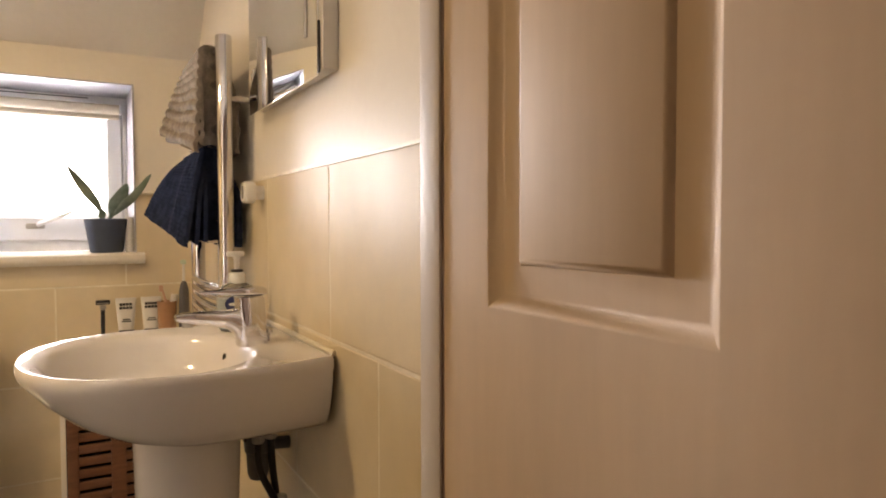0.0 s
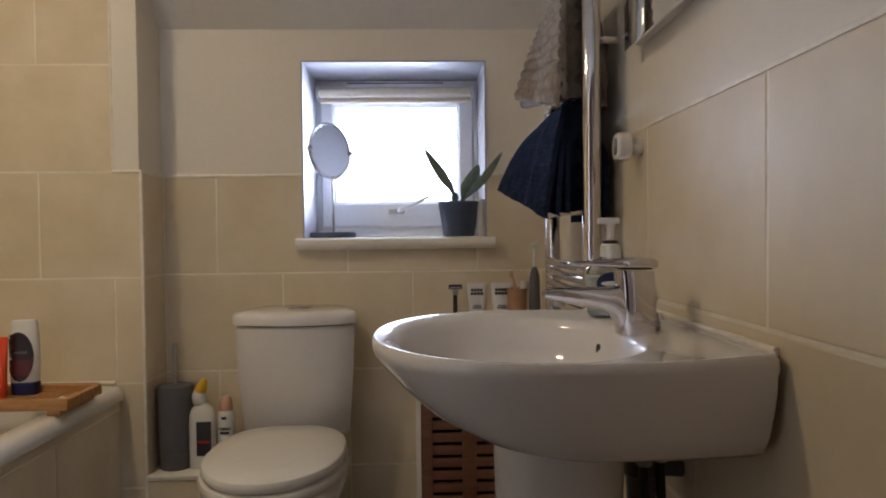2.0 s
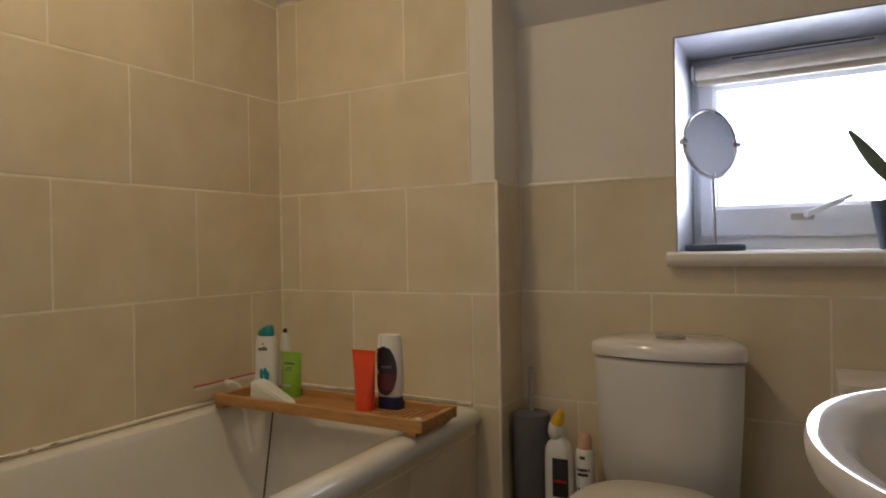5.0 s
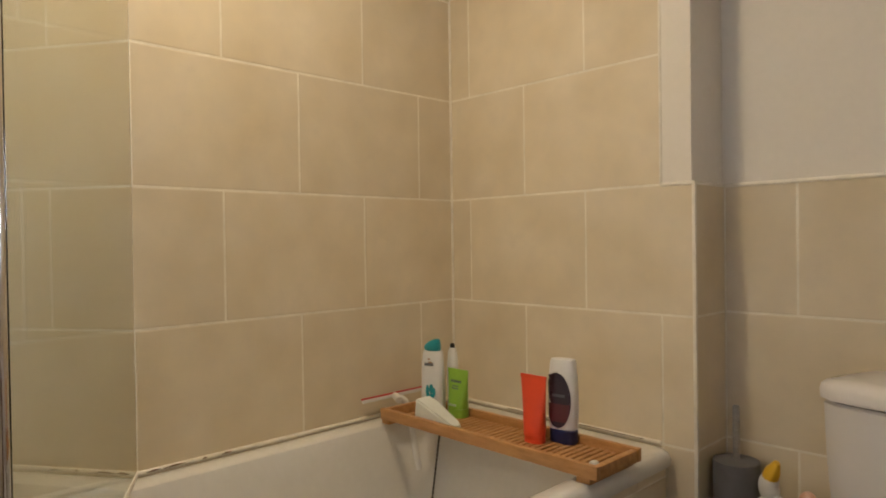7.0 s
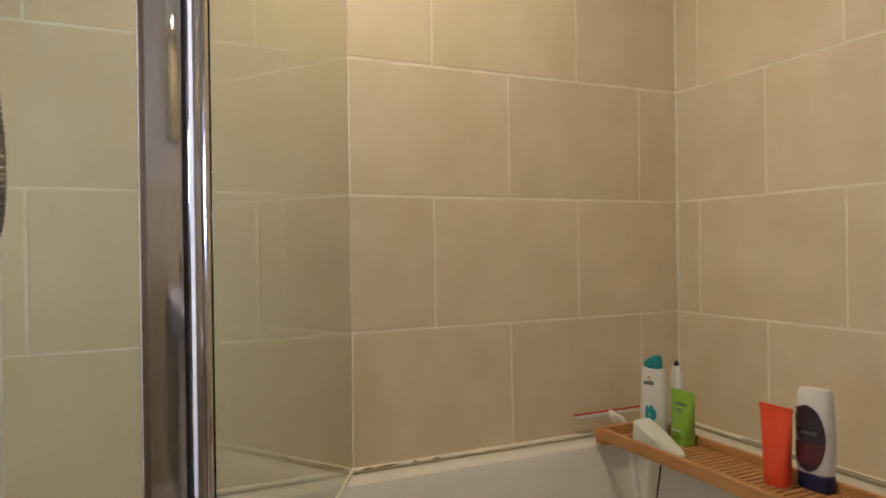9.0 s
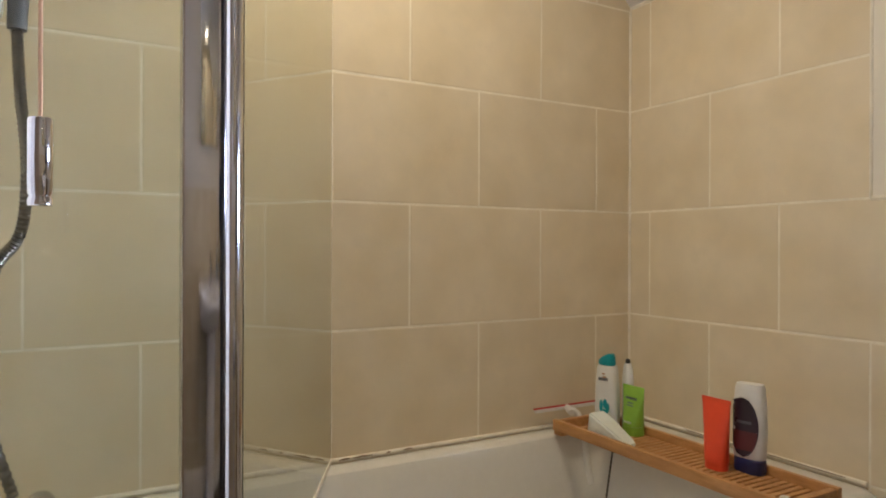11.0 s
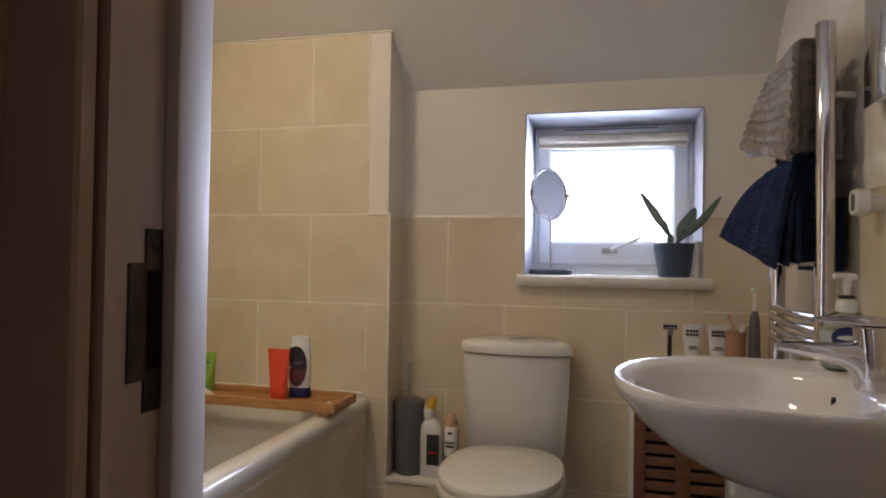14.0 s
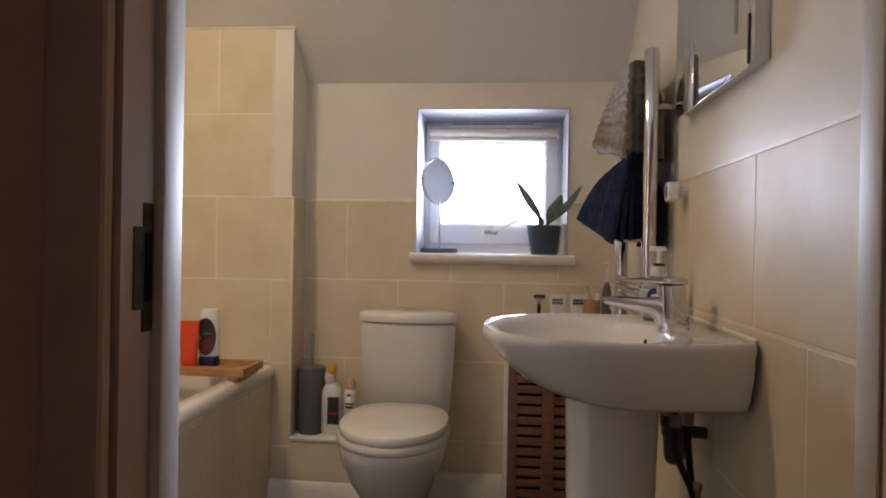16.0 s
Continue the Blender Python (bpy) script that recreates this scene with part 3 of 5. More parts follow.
PX, PY, PZ = 0.213, 2.420, 1.113
pull = thing("light_pull", "small chrome light pull hanging on a thin cord", "light pull", (PX, PY, PZ))
part("cord", tube([(PX, PY, PZ + 0.040), (PX, PY, CEIL)], 0.0010, 6), TAN, pull, "thin beige cord")
part("weight", lathe([(0.002, 0.045), (0.0053, 0.045), (0.0058, 0.044), (0.0058, 0.0065), (0.0051, 0.0055), (0.0051, 0.0045), (0.0058, 0.0035), (0.0058, 0.0005), (0.0053, 0.0)], (PX, PY, PZ), 24), CHROME, pull)
part("switch", lathe([(0.04, 0), (0.042, -0.012), (0.036, -0.022), (0.012, -0.026)], (PX, PY, CEIL), 24), WHITEPL, pull)
lamp = thing("ceiling_lamp", "round white ceiling downlight, switched on, warm", "ceiling lamp", (-0.32, 3.02, CEIL))
part("bezel", lathe([(0.105, 0), (0.106, -0.006), (0.100, -0.012), (0.086, -0.013), (0.084, -0.003)], (-0.32, 3.02, CEIL), 32), WHITEPL, lamp)

# ---- toilet ----
toilet = thing("toilet", "white close-coupled toilet with the seat lid down", "toilet", (0.347, 3.70, FLOOR))
TX = 0.347


def cist_ring(w, yf, bow, z, n=14):
    """Plan of the cistern: flat back, bowed front."""
    yb = YB - 0.006
    r = 0.030
    front = [(TX + w * (2 * k / (n - 1) - 1), yf + bow * (2 * k / (n - 1) - 1) ** 2 + (0.018 if k in (0, n - 1) else 0), z) for k in range(n)]
    front[0] = (TX - w, front[0][1], z)
    return front + [(TX + w * 0.99, yf + 0.075, z), (TX + w * 0.93, yf + 0.115, z), (TX + w * 0.80, yf + 0.155, z), (TX + w * 0.62, yb, z),
                    (TX - w * 0.62, yb, z), (TX - w * 0.80, yf + 0.155, z), (TX - w * 0.93, yf + 0.115, z), (TX - w * 0.99, yf + 0.075, z)]


part("cistern", loft([cist_ring(0.146, 3.870, 0.026, 0.440), cist_ring(0.153, 3.862, 0.028, 0.452), cist_ring(0.166, 3.846, 0.032, 0.64), cist_ring(0.170, 3.842, 0.034, 0.752), cist_ring(0.166, 3.846, 0.034, 0.757)]), CERAMIC, toilet)
lid = part("cistern_lid", loft([cist_ring(0.166, 3.848, 0.034, 0.759), cist_ring(0.175, 3.836, 0.036, 0.762), cist_ring(0.176, 3.834, 0.036, 0.780), cist_ring(0.174, 3.838, 0.036, 0.790), cist_ring(0.166, 3.848, 0.034, 0.797), cist_ring(0.140, 3.872, 0.030, 0.801)]), CERAMIC, toilet)
part("flush_button", lathe([(0.020, 0.0), (0.020, 0.004), (0.017, 0.006), (0.004, 0.006)], (TX + 0.005, 3.93, 0.801), 24, sx=1.7), STEEL, lid, "chrome dual flush button")


def seat_ring(s, z, dx=0.0):
    out = []
    cy, n = 3.600, 48
    for i in range(n):
        a = 2 * math.pi * i / n
        c, si = math.cos(a), math.sin(a)
        ry = 0.212 if si < 0 else 0.225
        e = 2.0 if si < 0 else 2.7
        x = 0.168 * math.copysign(abs(c) ** (2 / e), c)
        out.append((TX + 0.005 + x * s - dx * 0, cy + s * ry * math.copysign(abs(si) ** (2 / e), si), z))
    return out


part("seat", loft([seat_ring(0.96, 0.436), seat_ring(1.02, 0.438), seat_ring(1.035, 0.444), seat_ring(1.035, 0.452), seat_ring(1.02, 0.459), seat_ring(0.97, 0.461)]), SEATWHITE, toilet)
part("seat_lid", loft([seat_ring(0.95, 0.463), seat_ring(0.985, 0.465), seat_ring(1.0, 0.471), seat_ring(1.0, 0.480), seat_ring(0.985, 0.487), seat_ring(0.95, 0.4905), seat_ring(0.6, 0.4925), seat_ring(0.2, 0.493)]), SEATWHITE, toilet)
pan = [seat_ring(1.0, 0.435), seat_ring(1.01, 0.425), seat_ring(0.99, 0.405)]


def pan_ring(sx, y0, y1, z):
    return [(TX + sx * math.cos(2 * math.pi * i / 48), (y0 + y1) / 2 + (y1 - y0) / 2 * math.sin(2 * math.pi * i / 48), z) for i in range(48)]


pan += [pan_ring(0.160, 3.405, 3.84, 0.37), pan_ring(0.140, 3.44, 3.86, 0.31), pan_ring(0.112, 3.50, 3.88, 0.24), pan_ring(0.095, 3.54, 3.90, 0.17), pan_ring(0.10, 3.53, 3.92, 0.11), pan_ring(0.11, 3.52, 3.93, FLOOR + 0.001)]
part("pan", loft(pan), CERAMIC, toilet)
part("outlet_block", box(TX - 0.09, TX + 0.09, 3.80, YB - 0.02, 0.20, 0.439, 0.02), CERAMIC, toilet)
for sx in (-0.07, 0.07):
    part("seat_hinge", tube([(TX + sx - 0.02, 3.826, 0.468), (TX + sx + 0.02, 3.826, 0.468)], 0.010, 12), CHROME, toilet)

# ---- ledge beside the toilet, with brush and bottles ----
LZ = 0.335
ledge = solid("ledge", box(XC + 0.001, 0.185, YE - 0.0042, YB - 0.001, FLOOR, LZ - 0.012), GROUT, "low boxed ledge beside the toilet, beige tiled front", "ledge", "structure", smooth=False)
part("ledge_top", box(XC + 0.001, 0.187, YE - 0.010, YB - 0.001, LZ - 0.012, LZ, 0.002), GLOSS, ledge, "white top board")
brush = thing("toilet_brush", "grey toilet brush holder with steel handle on the ledge", "toilet brush", (-0.02, 3.955, LZ))
part("holder", lathe([(0.045, 0), (0.047, 0.004), (0.050, 0.236), (0.049, 0.242), (0.030, 0.246), (0.012, 0.247)], (-0.018, 3.955, LZ), 32), GREYPL, brush)
part("handle", lathe([(0.0075, 0.240), (0.0075, 0.350), (0.0070, 0.364), (0.003, 0.366)], (-0.018, 3.955, LZ), 16), STEEL, brush, "brushed steel handle")
bleach = thing("cleaner_bottle", "white toilet cleaner bottle with yellow angled cap", "bottle", (0.062, 3.945, LZ))
bm = loft([superellipse(0.062, 3.945, rx, ry, LZ + z, 28, 3) for rx, ry, z in ((0.034, 0.022, 0), (0.037, 0.025, 0.005), (0.037, 0.025, 0.13), (0.035, 0.024, 0.160), (0.028, 0.020, 0.176), (0.016, 0.015, 0.186), (0.013, 0.013, 0.192))])
part("body", bm, WHITEPL, bleach)
part("neck", tube(curve_points([(0.060, 3.945, LZ + 0.185), (0.054, 3.945, LZ + 0.205), (0.058, 3.943, LZ + 0.228)], 4), [0.016, 0.019, 0.021, 0.021, 0.021, 0.021, 0.020, 0.018, 0.016]), WHITEPL, bleach)
part("cap", tube([(0.057, 3.943, LZ + 0.222), (0.064, 3.941, LZ + 0.240), (0.074, 3.938, LZ + 0.262)], [0.017, 0.016, 0.007], 16), YELLOW, bleach, "yellow cap")
part("label", box(0.052, 0.094, 3.9188, 3.9235, LZ + 0.040, LZ + 0.140, 0.001), INK, bleach, "dark printed label")
part("label_band", box(0.058, 0.090, 3.9178, 3.9195, LZ + 0.078, LZ + 0.084), RED, bleach)
spray = thing("air_freshener", "white air freshener can with peach cap", "spray can", (0.126, 3.965, LZ))
part("can", lathe([(0.024, 0), (0.0255, 0.004), (0.0255, 0.150), (0.022, 0.160), (0.018, 0.163)], (0.126, 3.965, LZ), 24), WHITEPL, spray)
part("cap", lathe([(0.019, 0.160), (0.019, 0.180), (0.016, 0.196), (0.008, 0.204), (0.002, 0.205)], (0.126, 3.965, LZ), 20), PINK, spray, "peach cap")
for k, (w, zz) in enumerate(((0.010, 0.140), (0.026, 0.108), (0.020, 0.096), (0.030, 0.045))):
    bm = loft([[(0.126 + 0.0258 * math.cos(a), 3.965 + 0.0258 * math.sin(a), LZ + zz + h) for a in [radians(-90 + w * 1000 * t) for t in (-1.6, -0.8, 0, 0.8, 1.6)]] for h in (0, 0.008 if k < 3 else 0.022)], closed=False)
    part("print_bar", bm, INK if k < 3 else BLUEINK, spray)

# ---- basin ----
basin = thing("washbasin", "white ceramic pedestal washbasin with rounded front", "washbasin", (0.93, 2.926, FLOOR))
BCX, BCY, RIM = 0.862, 2.926, 0.876


def basin_edge(a):
    """Distance from the bowl's middle to the outer edge, in the direction a."""
    c, s = math.cos(a), math.sin(a)
    lo, hi = 0.0, 0.6
    for _ in range(40):
        mid = (lo + hi) / 2
        x, y = BCX + mid * c, BCY + mid * s
        half = 0.250 if x < 0.88 else 0.250 - 0.014 * ((x - 0.88) / 0.23) ** 2
        u = max((0.88 - x) / 0.236, 0)
        inside = x <= XR - 0.001 and u ** 2.15 + (abs(y - BCY) / half) ** 2.15 <= 1
        lo, hi = (mid, hi) if inside else (lo, mid)
    return lo


NB = 96
angs = [2 * math.pi * i / NB for i in range(NB)]
edge = [basin_edge(a) for a in angs]


def basin_ring(s, z, cx=BCX, drop=0.0, sy=None):
    out = []
    sy = sy or s
    for a, r in zip(angs, edge):
        x, y = BCX + r * math.cos(a), BCY + r * math.sin(a)
        back = min(max((x - 0.98) / 0.14, 0), 1)
        x2, y2 = cx + (x - cx) * s, BCY + (y - BCY) * sy
        if s < 0.97:
            x2 = x2 + (x - x2) * back
        out.append((x2, y2, z + drop * back))
    return out


def bowl_ring(sx, sy, z, cx=0.0):
    out = []
    for a, r in zip(angs, edge):
        k = 1 / math.sqrt((math.cos(a) / sx) ** 2 + (math.sin(a) / sy) ** 2)
        out.append((BCX - 0.012 + cx + k * math.cos(a), BCY + k * math.sin(a), z))
    return out


rings = [basin_ring(0.30, 0.744, 1.0, sy=0.34), basin_ring(0.46, 0.747, 1.0, sy=0.62), basin_ring(0.60, 0.754, 1.0, sy=0.80), basin_ring(0.70, 0.765, 1.0, sy=0.885), basin_ring(0.80, 0.785, 1.0, sy=0.93),
         basin_ring(0.90, 0.815, 1.0, sy=0.962), basin_ring(0.96, 0.840, 1.0, sy=0.982), basin_ring(0.992, 0.855), basin_ring(1.0, RIM - 0.012), basin_ring(0.997, RIM - 0.004, drop=0.004), basin_ring(0.985, RIM, drop=0.006), basin_ring(0.965, RIM, drop=0.006),
         basin_ring(0.93, RIM - 0.003, drop=-0.002),
         bowl_ring(0.182, 0.212, RIM - 0.007), bowl_ring(0.174, 0.204, RIM - 0.012), bowl_ring(0.166, 0.196, RIM - 0.024), bowl_ring(0.156, 0.184, RIM - 0.055), bowl_ring(0.136, 0.160, RIM - 0.082, 0.004),
         bowl_ring(0.105, 0.125, RIM - 0.100, 0.01), bowl_ring(0.06, 0.07, RIM - 0.110, 0.014), bowl_ring(0.022, 0.022, RIM - 0.114, 0.016)]
part("bowl", loft(rings), CERAMIC, basin)
ped = [superellipse(0.905, BCY, rx, ry, z, 36, 2.6) for rx, ry, z in ((0.100, 0.098, FLOOR), (0.100, 0.098, FLOOR + 0.02), (0.086, 0.084, FLOOR + 0.08), (0.084, 0.080, 0.40), (0.088, 0.084, 0.62), (0.092, 0.088, 0.757))]
part("pedestal", loft(ped), CERAMIC, basin, "white ceramic pedestal")
part("waste", lathe([(0.021, 0), (0.021, 0.003), (0.012, 0.004)], (BCX + 0.004, BCY, RIM - 0.1145), 20), CHROME, basin, "chrome waste")
slot_n = Vector((-0.76, -0.65, 0.0))
slot_u = Vector((0.65, -0.76, 0.0))
# black oval plug paints the shade of the overflow, the bowl stays uncut
part("overflow_hole", loft([[Vector((0.9925, 3.018, 0.829)) + slot_n * d + slot_u * a + Vector((0, 0, b)) for a, b, _ in superellipse(0, 0, 0.0042, 0.0105, 0, 18, 2.4)] for d in (-0.004, 0.0045)]), BLACK, basin, "overflow slot, its inner shade painted as a black plug")
part("sealant", tube([(XR - 0.002, BCY - 0.215, RIM + 0.004), (XR - 0.002, BCY + 0.215, RIM + 0.004)], 0.005, 8), SILICONE, basin)

tap = thing("basin_mixer_tap", "chrome mixer tap with flat lever on the basin", "tap", (1.034, 2.945, RIM - 0.008))
TPY = 2.945


def tap_ring(x, z0, z1, w, e=3.2, n=24):
    """A rounded upright section across the tap at x."""
    zm, h = (z0 + z1) / 2, (z1 - z0) / 2
    return [(x, a, b) for a, b, _ in superellipse(TPY, zm, w, h, 0, n, e)]


part("spout", loft([tap_ring(*r) for r in ((0.8895, 0.9225, 0.929, 0.010), (0.891, 0.920, 0.932, 0.0145), (0.905, 0.9155, 0.9345, 0.0170), (0.928, 0.911, 0.935, 0.018), (0.950, 0.9075, 0.935, 0.0185), (0.968, 0.904, 0.935, 0.019),
                                           (0.981, 0.899, 0.935, 0.0195), (0.989, 0.893, 0.936, 0.020), (0.995, 0.884, 0.937, 0.0205), (0.9985, 0.872, 0.938, 0.021), (1.006, 0.868, 0.938, 0.0215))]), CHROME, tap)
part("body", loft([superellipse(cx, TPY, rx, ry, z, 32, 3.4) for cx, rx, ry, z in ((1.026, 0.0265, 0.0245, 0.8655), (1.026, 0.0275, 0.0255, 0.868), (1.026, 0.0270, 0.025, 0.885), (1.0255, 0.0270, 0.0245, 0.925), (1.0235, 0.0270, 0.0240, 0.955), (1.0225, 0.0265, 0.0235, 0.9585))]), CHROME, tap)
part("lever", loft([tap_ring(*r) for r in ((0.932, 0.9685, 0.971, 0.006), (0.935, 0.967, 0.972, 0.0105), (0.955, 0.9655, 0.9735, 0.0145), (0.980, 0.963, 0.9755, 0.018), (1.000, 0.9605, 0.977, 0.021), (1.025, 0.9595, 0.9785, 0.0228), (1.046, 0.9595, 0.9775, 0.0222), (1.053, 0.962, 0.974, 0.018))]), CHROME, tap)
part("aerator", tube([(0.912, TPY, 0.920), (0.912, TPY, 0.908)], 0.0105, 18), STEEL, tap)
part("pop_up_rod", tube([(1.060, TPY, RIM - 0.010), (1.060, TPY, RIM + 0.010)], 0.003, 8), CHROME, tap)
part("pop_up_knob", lathe([(0.003, 0), (0.007, 0.003), (0.0075, 0.009), (0.003, 0.013)], (1.060, TPY, RIM + 0.007), 16), CHROME, tap)

SX, SY, SZ = 1.036, 3.108, RIM - 0.003
soap = thing("soap_dispenser", "clear pump bottle of hand soap with dark blue label", "soap bottle", (SX, SY, SZ))
part("bottle", loft([superellipse(SX, SY, rx, ry, SZ + z, 32, 2.5) for rx, ry, z in ((0.036, 0.022, 0), (0.040, 0.026, 0.005), (0.043, 0.027, 0.066), (0.041, 0.0255, 0.080), (0.033, 0.021, 0.091), (0.019, 0.016, 0.098), (0.0135, 0.0135, 0.102), (0.0135, 0.0135, 0.106))]), CLEARPL, soap)
part("liquid", loft([superellipse(SX, SY, rx, ry, SZ + z, 28, 2.5) for rx, ry, z in ((0.033, 0.019, 0.004), (0.0375, 0.0235, 0.009), (0.0385, 0.0245, 0.055), (0.038, 0.024, 0.066))]), FROSTED, soap, "pale liquid soap")


def soap_patch(x0, z0, hx, hz, gap, lo=-1.0, hi=1.0):
    """An oval print that follows the broad side of the soap bottle."""
    rows = []
    for i in range(17):
        v = lo + (hi - lo) * i / 16
        half = hx * math.sqrt(max(1 - v * v, 0.002))
        xs = [x0 + half * (k / 5 - 1) for k in range(11)]
        rows.append([(SX + x, SY - (0.027 + gap) * max(1 - (abs(x) / 0.0415) ** 2.5, 0.0) ** 0.4, SZ + z0 + hz * v) for x in xs])
    return loft(rows, closed=False)


part("label", soap_patch(-0.006, 0.056, 0.024, 0.019, 0.0006), BLUEINK, soap, "dark blue oval label")
part("label_band", soap_patch(-0.006, 0.056, 0.017, 0.004, 0.0012), FROSTED, soap, "pale lettering bar")
part("collar", lathe([(0.0165, 0.098), (0.0175, 0.102), (0.0165, 0.119), (0.012, 0.122)], (SX, SY, SZ), 22), FROSTED, soap)
part("lock_ring", lathe([(0.0120, 0.1215), (0.0130, 0.123), (0.0130, 0.127), (0.006, 0.1285)], (SX, SY, SZ), 20), BLACK, soap, "black ring below the pump")
part("pump", lathe([(0.006, 0.127), (0.0055, 0.136), (0.0065, 0.148), (0.009, 0.156)], (SX, SY, SZ), 16), WHITEPL, soap)
part("nozzle", box(SX - 0.021, SX + 0.015, SY - 0.009, SY + 0.009, SZ + 0.155, SZ + 0.166, 0.004), WHITEPL, soap, "white pump head")

pipes = thing("waste_pipes", "grey bottle trap and dark supply hoses below the basin", "pipes", (1.05, 2.99, FLOOR))
part("tailpiece", tube([(1.030, 2.985, 0.745), (1.030, 2.985, 0.668)], 0.014, 14), WORNSTEEL, pipes)
part("trap", lathe([(0.010, -0.086), (0.017, -0.082), (0.021, -0.070), (0.023, -0.030), (0.0265, -0.026), (0.0275, -0.006), (0.0265, 0.004), (0.020, 0.008), (0.015, 0.016)], (1.046, 2.985, 0.672), 22), GREYPL, pipes, "grey plastic bottle trap")
part("trap_nut", lathe([(0.018, -0.012), (0.021, -0.009), (0.021, 0.009), (0.018, 0.012)], (1.030, 2.985, 0.700), 10), STEEL, pipes)
part("waste_arm", tube([(1.060, 2.985, 0.656), (XR - 0.0015, 2.985, 0.652)], 0.013, 14), GREYPL, pipes)
for k, (xx, yy) in enumerate(((1.033, 2.930), (1.062, 2.948))):
    part("supply_hose", tube(curve_points([(xx - 0.004, yy, 0.752), (xx, yy, 0.70), (xx + 0.006, yy + 0.012, 0.62), (1.080, yy + 0.02, 0.52), (1.085, yy + 0.02, 0.40), (1.085, yy + 0.02, FLOOR)], 6), 0.0072, 12), BLACK, pipes, "dark braided hose")
    part("hose_nut", lathe([(0.010, -0.014), (0.0125, -0.011), (0.0125, 0.011), (0.010, 0.014)], (xx + 0.001, yy + 0.003, 0.690), 8), STEEL, pipes)
    part("valve", lathe([(0.010, -0.03), (0.013, -0.02), (0.009, -0.01), (0.009, 0.01), (0.013, 0.02), (0.010, 0.03)], (1.082, yy + 0.02, 0.53 - 0.02 * k), 10), STEEL, pipes)

# ---- mirror cabinet ----
cab = thing("mirror_cabinet", "slim mirrored wall cabinet above the washbasin", "mirror cabinet", (1.105, 2.93, 1.345))
part("body", box(1.0905, XR + 0.0065, 2.704, 3.176, 1.350, 1.95, 0.002), WHITEPL, cab, "pale carcass")
mir = part("mirror_door", box(1.0855, 1.0900, 2.722, 3.185, 1.341, 1.955, 0.0012), MIRROR, cab, "frameless mirror door")
part("finger_pull", box(1.0835, 1.0854, 2.770, 2.782, 1.415, 1.60, 0.0006), STEEL, mir)
part("hinge_edge", box(1.0862, 1.0898, 2.7165, 2.7216, 1.345, 1.43, 0.0008), BLACK, mir, "dark catch at the door's edge")

# ---- towel radiator and towels ----
rad = thing("towel_radiator", "chrome ladder towel radiator on the wall", "towel radiator", (1.06, 3.48, 0.70))
RX, RY0, RY1, RZ0, RZ1 = 1.050, 3.285, 3.676, 0.66, 1.540
for yy in (RY0, RY1):
    part("upright", tube([(RX, yy, RZ0), (RX, yy, RZ1 - 0.004), (RX, yy, RZ1)], [0.0190, 0.0190, 0.0165], 24), CHROME, rad)
for k, zz in enumerate((0.70, 0.735, 0.77, 0.805, 0.868, 0.894, 0.920, 0.945, 1.06, 1.105, 1.15, 1.195, 1.28, 1.325, 1.43, 1.475, 1.51)):
    part("rung", tube([(RX - 0.010 - 0.012 * math.sin(math.pi * t / 10), RY0 + (RY1 - RY0) * t / 10, zz) for t in range(11)], 0.0095, 12), CHROME, rad)
for yy in (RY0, RY1):
    for zz in (0.80, 1.40):
        part("wall_bracket", tube([(RX, yy + (0.03 if yy < 3.5 else -0.03), zz), (XR + 0.006, yy + (0.03 if yy < 3.5 else -0.03), zz)], 0.008, 10), CHROME, rad)


